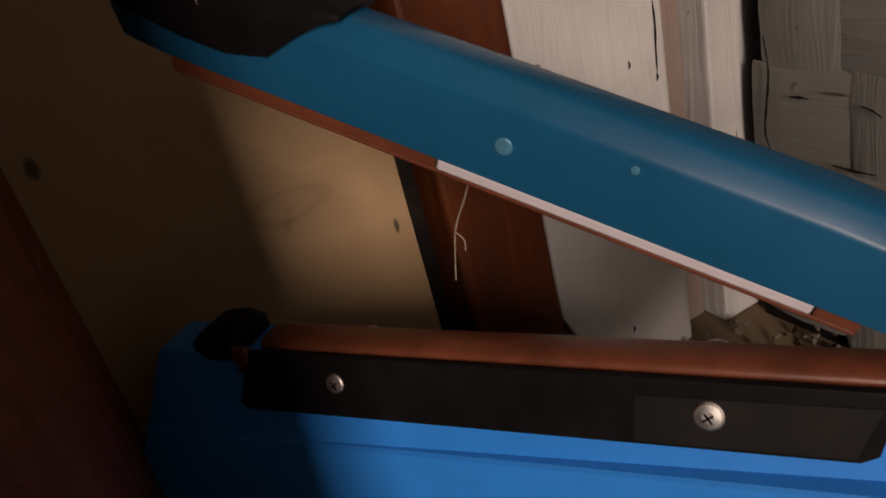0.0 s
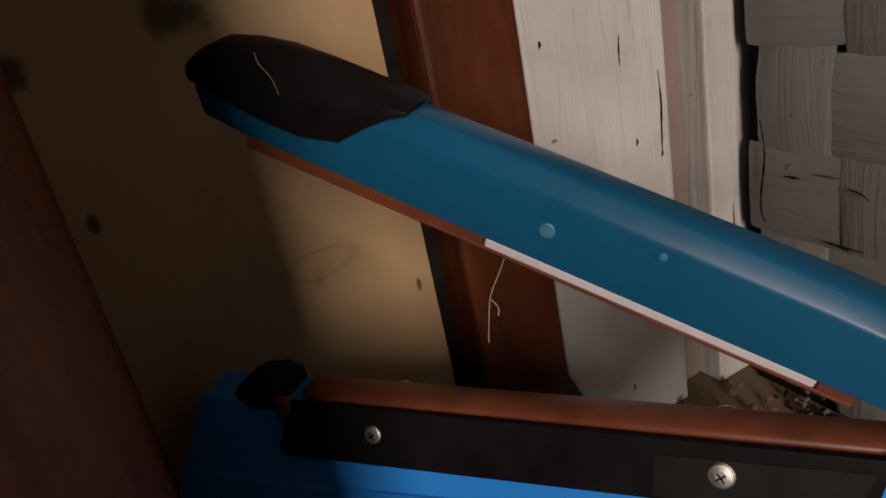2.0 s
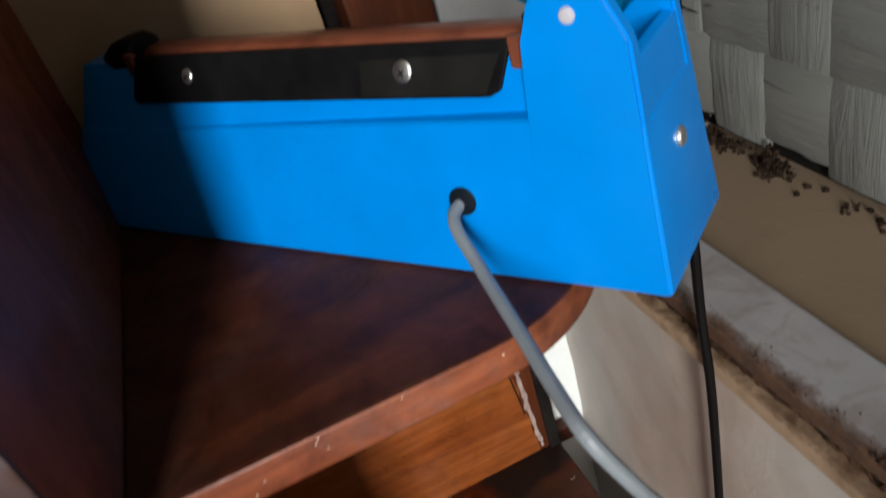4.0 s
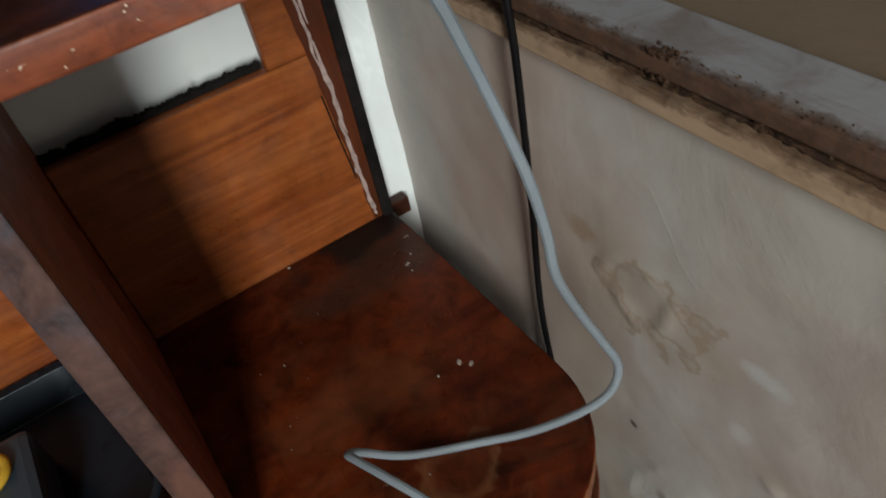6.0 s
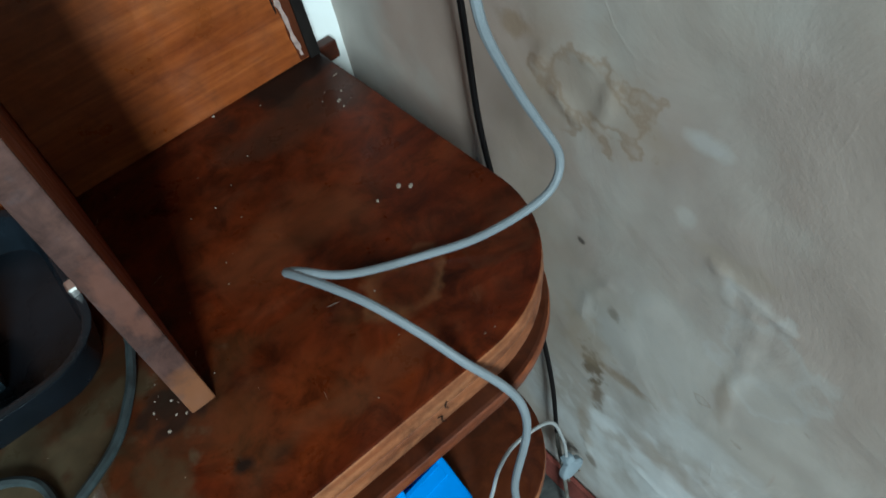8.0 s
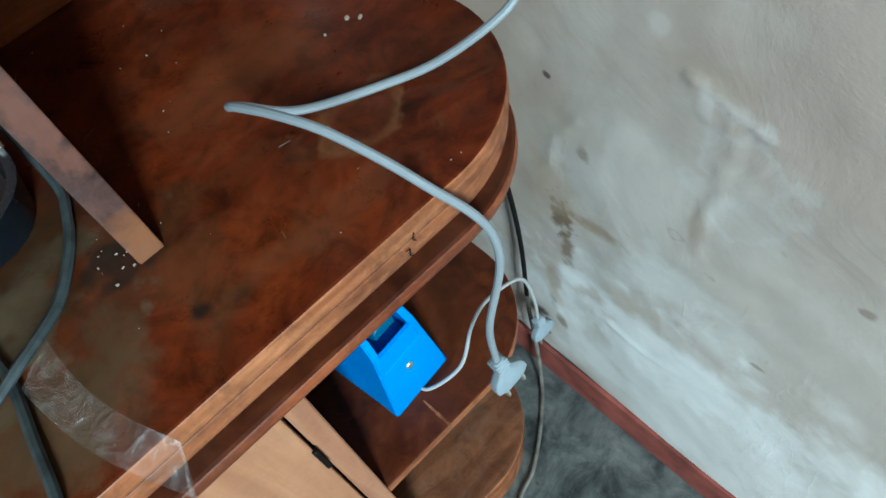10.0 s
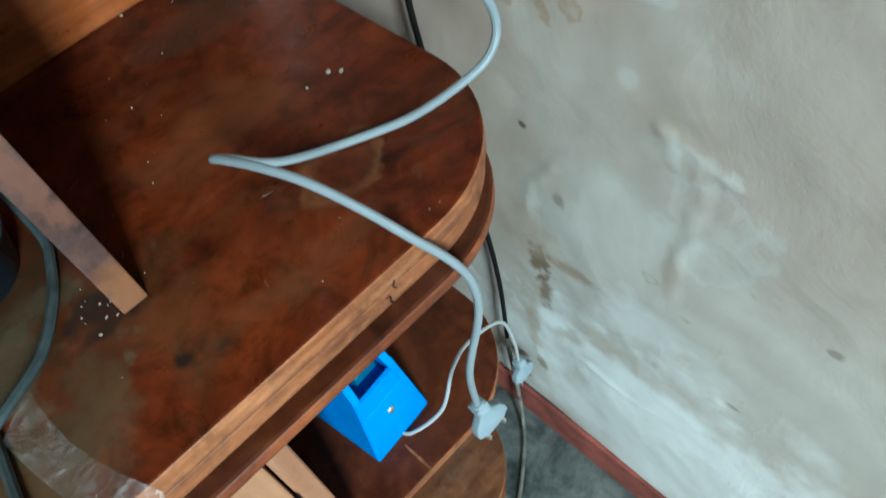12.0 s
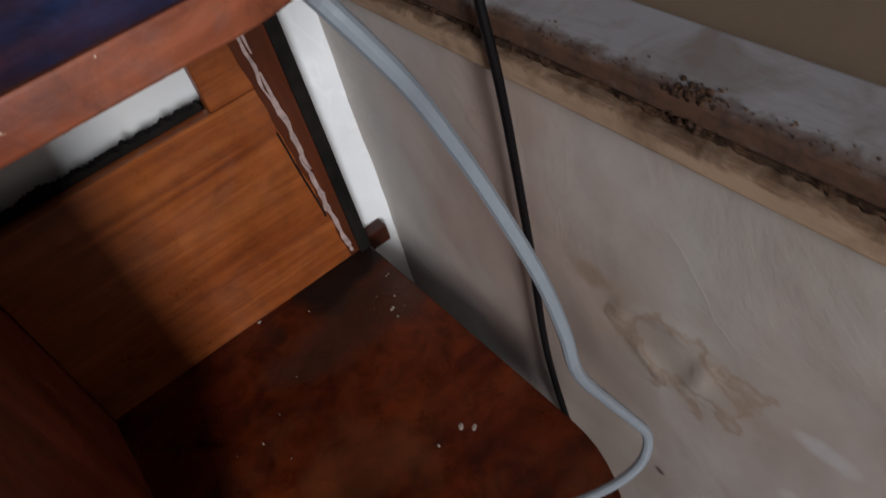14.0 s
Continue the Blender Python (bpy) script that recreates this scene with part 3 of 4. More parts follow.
def wall_face(y, z):
    """How far the plaster's face lies from x = 0."""
    d = 0.0035 * noise.fractal(Vector((0.3, y, z)) * 4.0, 0.8, 2.2, 4)
    d = max(-0.004, min(0.004, d))
    if -0.42 < y < -0.17 and 0.12 < z < 0.69:
        wob = 1 + 0.7 * noise.noise(Vector((7, y * 60, z * 60)))
        y, z = y + 0.003 * noise.noise(Vector((1, y * 45, z * 45))), z + 0.003 * noise.noise(Vector((4, y * 45, z * 45)))
        for h, w, line in RIDGES:
            near = 1.0
            for (ay, az), (by, bz) in zip(line, line[1:]):
                ly, lz = by - ay, bz - az
                t = max(0.0, min(1.0, ((y - ay) * ly + (z - az) * lz) / (ly * ly + lz * lz)))
                near = min(near, (y - ay - t * ly) ** 2 + (z - az - t * lz) ** 2)
            if near < 6 * w * w:
                d += 0.65 * h * wob * math.exp(-near / (0.7 * w * w))
    return -d + 0.002


def lumpy_wall():
    """The plastered lower wall, with trowel waves and flaked hollows."""
    ny, nz = 430, 250
    y1, y0, z1 = 0.20, ROOM_Y, SILL_Z - 0.002
    bm = bmesh.new()
    grid = []
    for i in range(ny + 1):
        t = i / ny
        y = y1 + (y0 - y1) * (0.45 * t + 0.55 * t * t * t)
        row = []
        for j in range(nz + 1):
            z = z1 * j / nz
            row.append(bm.verts.new((wall_face(y, z), y, z)))
        grid.append(row)
    for i in range(ny):
        for j in range(nz):
            f = bm.faces.new((grid[i][j], grid[i + 1][j], grid[i + 1][j + 1], grid[i][j + 1]))
            f.smooth = True
    ext = [[bm.verts.new((0.24, grid[i][j].co.y, grid[i][j].co.z)) for j in (0, nz)] for i in range(ny + 1)]
    for i in range(ny):
        bm.faces.new((grid[i][nz], grid[i + 1][nz], ext[i + 1][1], ext[i][1]))
        bm.faces.new((grid[i][0], ext[i][0], ext[i + 1][0], grid[i + 1][0]))
    return bm


wall_right = solid("wall_right", lumpy_wall(), PLASTER, "stained cream plaster wall with flaking patches", "wall", "structure")
solid("wall_back_low", box(ROOM_X, 0.002, BACK_LOW, 0.22, 0, SILL_Z - 0.001), WHITE_PLASTER, "white plastered low wall behind the cabinet", "wall", "structure")
solid("wall_back_upper", box(ROOM_X, -0.088, BACK_UP, 0.20, SILL_Z, HIGH), YELLOW_BOARD, "yellowed stained board wall with brown rings", "wall", "structure")
# near-black backing paints the shade behind the planks
solid("wall_back_core", box(-0.0875, 0.24, 0.095, 0.20, SILL_Z, HIGH), GAP_SHADE_AND_CRACK, "backing painted near black as shade behind the corner planks", "wall", "structure")
# unseen walls added, toned dark against bounce; the doorway serves the fill light
DY0, DY1, DZ = -2.60, -1.60, 2.05
solid("wall_left_near", box(ROOM_X - 0.1, ROOM_X, ROOM_Y, DY0, 0, HIGH), UNSEEN_WALL, "plain dark room wall, added out of view", "wall", "structure")
solid("wall_left_far", box(ROOM_X - 0.1, ROOM_X, DY1, 0.22, 0, HIGH), UNSEEN_WALL, "plain dark room wall, added out of view", "wall", "structure")
solid("wall_left_above", box(ROOM_X - 0.1, ROOM_X, DY0, DY1, DZ, HIGH), UNSEEN_WALL, "plain dark room wall, added out of view", "wall", "structure")
solid("ground", box(-60, ROOM_X - 0.1, -60, 60, -0.15, -0.02), CEMENT, "bare cement ground, unseen, outside the added doorway", "ground", "structure")
# front wall with its window opening
WX0, WX1, WZ0, WZ1 = -1.40, -0.90, 1.06, 2.44
solid("wall_front_below", box(ROOM_X, 0.24, ROOM_Y - 0.1, ROOM_Y, 0, WZ0), UNSEEN_WALL, "plain dark room wall, added out of view", "wall", "structure")
solid("wall_front_above", box(ROOM_X, 0.24, ROOM_Y - 0.1, ROOM_Y, WZ1, HIGH), UNSEEN_WALL, "plain dark room wall, added out of view", "wall", "structure")
solid("wall_front_beside", box(ROOM_X, WX0, ROOM_Y - 0.1, ROOM_Y, WZ0, WZ1), UNSEEN_WALL, "plain dark room wall, added out of view", "wall", "structure")
solid("wall_front_end", box(WX1, 0.24, ROOM_Y - 0.1, ROOM_Y, WZ0, WZ1), UNSEEN_WALL, "plain dark room wall, added out of view", "wall", "structure")

solid("baseboard", box(-0.004, 0.0015, ROOM_Y, 0.02, 0.0, 0.060, 0.0008, 1), RED_PAINT, "dull red painted band along the wall foot", "skirting", "structure")

# sill over the low wall
solid("sill", box(0.0345, 0.24, ROOM_Y, 0.22, SILL_Z, SILL_Z + 0.004), SILL, "dusty tan ledge over the plaster wall", "ledge", "structure")
solid("trim_white", box(-0.0035, 0.034, ROOM_Y, 0.05, SILL_Z + 0.0005, SILL_Z + 0.0095, 0.0015, 2), WHITE_TRIM, "chipped white painted strip on the ledge", "trim", "structure")
solid("trim_batten", box(-0.0085, 0.0018, ROOM_Y, 0.028, 0.7610, 0.7715, 0.0015, 2), TAN_WOOD, "bare tan wooden batten under the ledge", "trim", "structure")


def grime_ridge():
    """Crumbling dirt along the batten, low and uneven, with one large clump."""
    secs = []
    k = 700
    for i in range(k + 1):
        y = 0.02 - 1.4 * i / k
        sec = []
        for q in range(8):
            a = math.pi / 2 * q / 7
            w = noise.fractal(Vector((q * 0.8, y * 190, 3)), 0.6, 2.1, 5) + 0.8 * noise.noise(Vector((2, y * 22, 5)))
            rad = max(0.0004, 0.0017 + 0.0009 * w)
            sec.append((0.0012 - rad * 2.2 * math.sin(a), y, 0.7716 + rad * 0.9 * math.cos(a)))
        secs.append([(0.0014, y, 0.7716)] + sec)
    bm = loft(secs)
    r = random.Random(44)
    for i in range(900):
        if i < 90:
            y, s_ = r.gauss(-0.250, 0.005), r.uniform(0.0006, 0.0020)
        else:
            y, s_ = r.uniform(-0.60, 0.015), r.uniform(0.0002, 0.0008)
        c = (r.uniform(-0.0050, 0.0005), y, 0.7745 + r.uniform(-0.0008, 0.0022)) if i % 2 else (-0.003 + abs(r.gauss(0, 0.004)), y, SILL_Z + 0.0096)
        bmesh.ops.create_icosphere(bm, subdivisions=1, radius=s_, matrix=Matrix.Translation(c) @ Euler((r.uniform(0, 6), r.uniform(0, 6), 0)).to_matrix().to_4x4() @ Matrix.Diagonal((1, r.uniform(0.5, 1), r.uniform(0.4, 0.9), 1)))
    return bm


solid("grime", grime_ridge(), GRIME, "dark crumbling dirt along the batten", "dirt", "stuff", True)


# woven upper wall: strips over and under
def bulge(y0, y1, z0, z1, out, upright, seed):
    """A strip that bows out in its middle and dives behind its neighbours at both ends."""
    r = random.Random(seed)
    secs = []
    for i in range(7):
        t = i / 6
        h = WOVEN_X + 0.003 - out * math.sin(math.pi * t) ** 0.5
        j = r.uniform(-0.0014, 0.0014)
        if upright:
            z = z0 + (z1 - z0) * t
            secs.append([(h + 0.0012, y0 + j, z), (h, y0 - 0.003, z), (h - 0.0006, (y0 + y1) / 2, z), (h, y1 + 0.003, z), (h + 0.0012, y1 + j, z), (h + 0.004, y1, z), (h + 0.004, y0, z)])
        else:
            y = y0 + (y1 - y0) * t
            secs.append([(h + 0.0012, y, z0 + j), (h, y, z0 + 0.003), (h - 0.0006, y, (z0 + z1) / 2), (h, y, z1 - 0.003), (h + 0.0012, y, z1 + j), (h + 0.004, y, z1), (h + 0.004, y, z0)])
    return loft(secs)


def woven_wall():
    wall = solid("wall_woven", box(WOVEN_X + 0.009, 0.24, ROOM_Y, 0.052, SILL_Z + 0.004, HIGH), GAP_SHADE_AND_CRACK, "grey-white painted woven bamboo wall", "wall", "structure")
    cy, cz = 0.047, 0.054
    rnd = random.Random(8)
    for i in range(14):
        for j in range(9):
            y1 = 0.0405 - i * cy + 0.006 * noise.noise(Vector((i * 5.7, 1.3, 0)))
            z0 = SILL_Z + 0.010 + j * cz + 0.012 * noise.noise(Vector((0.5, j * 7.1, 0)))
            g = rnd.uniform(-0.0006, 0.0014)
            if (i + j) % 2:
                b = bulge(y1 - g, y1 - cy + g, z0 - 0.006, z0 + cz + 0.006, 0.0021, True, i * 40 + j)
            else:
                b = bulge(y1 + 0.006, y1 - cy - 0.006, z0 + g, z0 + cz - g, 0.0021, False, i * 40 + j)
            ob = part("strip", b, WOVEN_PAINT if (i + j) % 2 else WOVEN_PAINT_H, wall, smooth=True)
            ob.data.set_sharp_from_angle(angle=radians(40))
    return wall


woven = woven_wall()

# corner planks above the ledge
planks = thing("corner_post", "rough white painted corner planks standing on the ledge", "post")
part("plank", prism([(-0.021, 0.842), (0.004, 0.782), (0.071, 0.7792), (0.073, HIGH - 0.01), (-0.023, HIGH - 0.01)], 0.066, 0.094, 1, 0.002), WHITE_WOOD, planks)
part("recessed_plank", box(0.0735, 0.0955, 0.080, 0.094, SILL_Z + 0.005, HIGH - 0.01), STRIP_PAINT, planks, "bare brownish strip between the white planks")
part("plank", box(0.0965, 0.139, 0.062, 0.094, SILL_Z + 0.005, HIGH - 0.01, 0.002), WHITE_WOOD, planks)


def split(name, line, w, parent, seed):
    """A ragged dark split in a board, widest in its middle."""
    g = random.Random(seed)
    pts = smooth_line(line, 6)
    side = Vector((0, 0, 1)) if abs(pts[-1].z - pts[0].z) < 0.5 * (pts[-1] - pts[0]).length else (Vector((1, 0, 0)) if abs(pts[0].x - WOVEN_X) > 0.01 else Vector((0, 1, 0)))
    face = Vector((0, 1, 0)) if side.x or abs(pts[0].x - WOVEN_X) > 0.01 else Vector((1, 0, 0))
    secs = []
    for i, p in enumerate(pts):
        h = w * (0.25 + math.sin(math.pi * i / (len(pts) - 1))) * g.uniform(0.5, 1.2)
        secs.append([p - side * h, p - face * 0.0002, p + side * h * 0.8, p + face * 0.0006])
    return part(name, loft(secs), GAP_SHADE_AND_CRACK, parent)


split("crack", [(0.0398, 0.0657, 1.0253), (0.0389, 0.0657, 1.018), (0.0386, 0.0657, 1.0095)], 0.0006, planks, 1)
split("crack", [(0.0648, 0.0657, 1.0006), (0.0656, 0.0657, 0.9823), (0.0646, 0.0657, 0.968), (0.0639, 0.0657, 0.9541)], 0.0008, planks, 2)
split("crack", [(0.0530, 0.0657, 0.930), (0.0536, 0.0657, 0.905), (0.0520, 0.0657, 0.880)], 0.0004, planks, 3)
for x, z in ((-0.0107, 1.0319), (0.0457, 0.965), (0.0353, 0.9443), (0.0262, 0.8099), (0.0635, 0.9530), (0.012, 0.900), (0.0500, 0.850)):
    split("nick", [(x, 0.0657, z + 0.0022), (x + 0.0005, 0.0657, z), (x - 0.0004, 0.0657, z - 0.0020)], 0.0009, planks, int(x * 9000) + 700)
for k, line in enumerate((((-0.0022, 0.8989), (-0.0127, 0.8983), (-0.0253, 0.8985)), ((0.0225, 0.9319), (0.0160, 0.9325), (0.0112, 0.9322)), ((0.0372, 0.9625), (0.0345, 0.9433), (0.0378, 0.9120), (0.0350, 0.9002)), ((-0.0164, 0.9325), (-0.0230, 0.9310), (-0.0275, 0.9280)), ((0.030, 0.862), (0.012, 0.8600), (-0.006, 0.8590)), ((-0.055, 0.905), (-0.068, 0.9030), (-0.080, 0.9045)))):
    split("crack", [(0.1098, y, z) for y, z in line], 0.0008, woven, k + 20)

post = thing("wall_post", "dark red-brown wooden post against the board wall", "post")
part("plank", box(-0.076, -0.0235, 0.062, 0.094, SILL_Z + 0.004, HIGH - 0.01, 0.003), DARK_RED, post)
# dark strip painted as the shade between board and post
part("shadow_strip", box(-0.0875, -0.0765, 0.088, 0.094, SILL_Z + 0.004, HIGH - 0.01), GAP_SHADE_AND_CRACK, post, "near-black strip painted as the shade beside the post")

# crumbs of mortar on the ledge corner
rnd = random.Random(3)
bm = bmesh.new()
for i in range(340):
    y = rnd.gauss(-0.018, 0.014) if i % 2 else rnd.gauss(-0.066, 0.008)
    if i % 7 == 0:
        y = rnd.uniform(-0.30, 0.03)
    out = abs(rnd.gauss(0, 0.005))
    c = (0.1120 - out, y, SILL_Z + 0.0045 + max(0.0, rnd.gauss(0.003, 0.003) - out * 0.6))
    sz = rnd.uniform(0.0005, 0.0024)
    bmesh.ops.create_icosphere(bm, subdivisions=1, radius=1, matrix=Matrix.Translation(c) @ Euler((rnd.uniform(0, 6), rnd.uniform(0, 6), rnd.uniform(0, 6))).to_matrix().to_4x4() @ Matrix.Diagonal((sz, sz * rnd.uniform(0.5, 1), sz * rnd.uniform(0.4, 0.9), 1)))
solid("dark_rubble", bm, DARK_DIRT, "dark dirt crumbs along the woven wall's foot", "rubble", "stuff")
bm = bmesh.new()
for i in range(40):
    c = Vector((rnd.uniform(0.02, 0.125), rnd.uniform(-0.02, 0.058), SILL_Z + 0.010))
    s = rnd.uniform(0.0012, 0.0046)
    m = Matrix.Translation(c) @ Euler((rnd.uniform(0, 6), rnd.uniform(0, 6), rnd.uniform(0, 6))).to_matrix().to_4x4() @ Matrix.Diagonal((s, s * rnd.uniform(0.5, 1), s * rnd.uniform(0.4, 0.9), 1))
    bmesh.ops.create_icosphere(bm, subdivisions=1, radius=1, matrix=m)
solid("mortar_rubble", bm, CONE, "crumbled grey mortar in the ledge corner", "rubble", "stuff")

# ---- cabinet ----
LX = -1.1      # left end of the cabinet
SH, LOWF = 0.57, -0.2915
cab = thing("corner_cabinet", "dark red-brown varnished wooden cabinet with round-ended shelves", "cabinet")


def board(name, x1, y_front, r, z0, z1, top, edge, w, label="", x0=LX, y_back=BACK_LOW - 0.001):
    """A round-ended board: material 0 on the faces, 1 on the edge."""
    bm = prism(rounded_end(x0, x1, y_back, y_front, r), z0, z1, 2, w)
    bm.normal_update()
    ob = part(name, bm, (top, edge), cab, label)
    for f in ob.data.polygons:
        f.material_index = 0 if abs(f.normal.z) > 0.75 else 1
        f.use_smooth = abs(f.normal.z) < 0.75
    return ob


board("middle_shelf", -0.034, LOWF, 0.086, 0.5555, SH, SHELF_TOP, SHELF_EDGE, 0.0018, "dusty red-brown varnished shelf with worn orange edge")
board("edge_moulding", -0.036, LOWF + 0.0005, 0.086, 0.5425, 0.5553, SHELF_TOP, SHELF_EDGE, 0.002, "worn orange edge strip")
board("recess_board", -0.046, LOWF + 0.012, 0.080, 0.530, 0.5423, DARK_RED, DARK_RED, 0.001)
board("lower_lip", -0.034, LOWF - 0.003, 0.088, 0.519, 0.5298, DARK_RED, LIP_WOOD, 0.0025, "dark rounded lip with worn edge")
board("bottom_shelf", -0.036, -0.270, 0.090, 0.268, 0.280, DARK_RED, SHELF_EDGE, 0.0015, "dark red-brown lower shelf", -0.236)
board("base_board", -0.060, -0.279, 0.090, 0.065, 0.080, BASE_WOOD, SHELF_EDGE, 0.002, "low round-ended base board")
board("plinth", -0.066, -0.273, 0.085, 0.0, 0.0648, BASE_WOOD, SHELF_EDGE, 0.001)
part("side_panel", box(-0.2495, -0.2365, -0.258, BACK_LOW - 0.001, 0.0802, 0.5188, 0.001, 1), DARK_RED, cab)
stile = part("face_stile", box(-0.2508, -0.2360, -0.272, -0.2585, 0.0802, 0.5188, 0.001, 1), STILE_WOOD, cab, "pinkish brown face stile")
door = part("cabinet_door", box(-0.62, -0.2528, -0.275, -0.2585, 0.0885, 0.5165, 0.0015, 2), DOOR_WOOD, cab, "orange-brown plain cabinet door")
part("hinge", box(-0.2545, -0.2512, -0.2775, -0.273, 0.40, 0.43, 0.0008, 1), CABLE_BLACK, door, "dark small hinge")
part("cabinet_door", box(-1.09, -0.6225, -0.275, -0.2585, 0.0885, 0.5165, 0.0015, 2), DOOR_WOOD, cab)

seam = bmesh.new()
rnd = random.Random(31)
for i in range(26):
    t = i / 25
    c = Vector((-0.1692, -0.2400, 0.2803)).lerp(Vector((-0.1687, -0.2692, 0.2803)), t)
    bmesh.ops.create_icosphere(seam, subdivisions=1, radius=1, matrix=Matrix.Translation(c) @ Matrix.Diagonal((rnd.uniform(0.0006, 0.0018), rnd.uniform(0.0006, 0.0022), 0.0003, 1)))
part("board_seam", seam, SHELF_EDGE, cab, "worn orange seam between the boards")
part("crack", tube([(-0.1510, -0.2922, 0.5600), (-0.1530, -0.2926, 0.5570), (-0.1515, -0.2926, 0.5545)], 0.0003, 6, 5), GAP_SHADE_AND_CRACK, cab)
part("crack", tube([(-0.1585, -0.2924, 0.5530), (-0.1560, -0.2924, 0.5515), (-0.1570, -0.2924, 0.5480), (-0.1550, -0.2924, 0.5450)], 0.0003, 6, 5), GAP_SHADE_AND_CRACK, cab)

# upper tier
UZ = 0.858
div = part("divider", box(-0.2497, -0.2370, -0.2085, 0.028, SH + 0.0002, 1.50, 0.001, 1), DIVIDER_WOOD, cab, "dark red-brown upright divider")
part("front_edge", box(-0.2503, -0.2364, -0.2115, -0.2087, SH + 0.0004, 1.50, 0.0012, 2), DIVIDER_EDGE, div, "scuffed greyish pink front edge")
part("divider_back", box(-0.2497, -0.2370, 0.0282, BACK_UP - 0.0005, SILL_Z + 0.002, 1.50), DIVIDER_WOOD, cab)
bm = prism(rounded_end(-0.2367, -0.040, BACK_LOW - 0.002, -0.186, 0.072), UZ - 0.016, UZ, 2, 0.0018)
up = part("upper_shelf", bm, (UPPER_WOOD, UPPER_EDGE), cab, "dark upper shelf with chipped orange-red edge")
for f in up.data.polygons:
    f.material_index = 0 if abs(f.normal.z) > 0.75 else 1
    f.use_smooth = abs(f.normal.z) < 0.75
part("upper_shelf_back", box(-0.2367, -0.040, BACK_LOW - 0.0018, 0.0605, UZ - 0.016, UZ), UPPER_WOOD, cab)
part("back_panel", box(-0.2365, -0.0395, 0.0, 0.010, SH + 0.0003, 0.7215, 0.0008, 1), PANEL_WOOD, cab, "orange-brown varnished back panel with horizontal grain")
part("back_stile", box(-0.0905, -0.0395, 0.0005, 0.010, 0.7218, UZ - 0.0162, 0.0008, 1), PANEL_WOOD, cab, "red-brown upright beside the opening")
part("torn_edge", ragged_strip(-0.2363, -0.092, 0.0105, 0.700, 0.7250, 0.006, 170, 5, 0.0022), GAP_SHADE_AND_CRACK, cab, "dark ragged edge above the back panel")
# near-black strip paints the gap's shade beside the wall
part("edge_gap_shade", box(-0.0430, -0.0345, -0.0030, 0.0285, SH + 0.0005, UZ - 0.0165), GAP_SHADE_AND_CRACK, cab, "near-black strip painted as the shaded gap by the wall")
part("foot_block", box(-0.0342, -0.010, 0.0175, 0.0285, SH - 0.026, 0.5600, 0.001, 1), UPPER_WOOD, cab)
part("back_panel", box(LX, -0.2502, 0.0, 0.010, SH + 0.0003, 0.7215, 0.0008, 1), PANEL_WOOD, cab)
part("torn_edge", ragged_strip(LX, -0.2505, 0.0105, 0.700, 0.7250, 0.006, 600, 9, 0.0022), GAP_SHADE_AND_CRACK, cab)
part("upper_back", box(LX, -0.2502, 0.0, 0.012, 0.842, 1.45), DARK_RED, cab)
# dark strip painted as shade at the panel's end, with peeling shreds on it
rnd = random.Random(12)
left = [(-0.0500 - 0.085 * (z - SH) + 0.0022 * noise.noise(Vector((0, 2, z * 60))), z) for z in [SH + 0.002 + i * (0.268 / 40) for i in range(41)]]
part("end_shade_strip", prism([(-0.0396, SH + 0.002)] + left + [(-0.0396, SH + 0.270)], -0.0009, -0.0001, 1), DARK_RED, cab, "dark red strip painted as shade along the panel end")

part("crack", tube([(-0.0515 - 0.085 * (z - SH) + 0.0010 * noise.noise(Vector((3, 1, z * 90))), -0.0006, z) for z in (0.615, 0.630, 0.645, 0.662, 0.678, 0.690)], 0.0006, 6, 5), GAP_SHADE_AND_CRACK, cab)


def shred(z0, z1, x, w, seed):
    """A thin torn ribbon, curled off the board a little."""
    g = random.Random(seed)
    n_ = 14
    secs = []
    for i in range(n_ + 1):
        t = i / n_
        z = z0 + (z1 - z0) * t
        c = x - 0.055 * (z - z0) + 0.0018 * noise.noise(Vector((seed, 0, z * 70)))
        h = max(0.0002, w * (0.35 + 0.65 * math.sin(math.pi * t)) * g.uniform(0.55, 1.2))
        o = -0.0011 - 0.0010 * abs(noise.noise(Vector((seed, 5, z * 50))))
        secs.append([(c - h, o, z), (c + h, o - 0.0006, z), (c + h, o - 0.0002, z), (c - h, o + 0.0004, z)])
    return loft(secs)


for k, (z0, z1, x, w) in enumerate(((0.576, 0.600, -0.0440, 0.0016), (0.592, 0.650, -0.0455, 0.0017), (0.628, 0.668, -0.0480, 0.0011), (0.655, 0.730, -0.0475, 0.0014), (0.700, 0.770, -0.0520, 0.0009), (0.742, 0.832, -0.0515, 0.0013))):
    part("peeling_shred", shred(z0, z1, x - 0.0045, w * 1.25, k + 2), FLAKE, cab, "thin pale peeling shred")


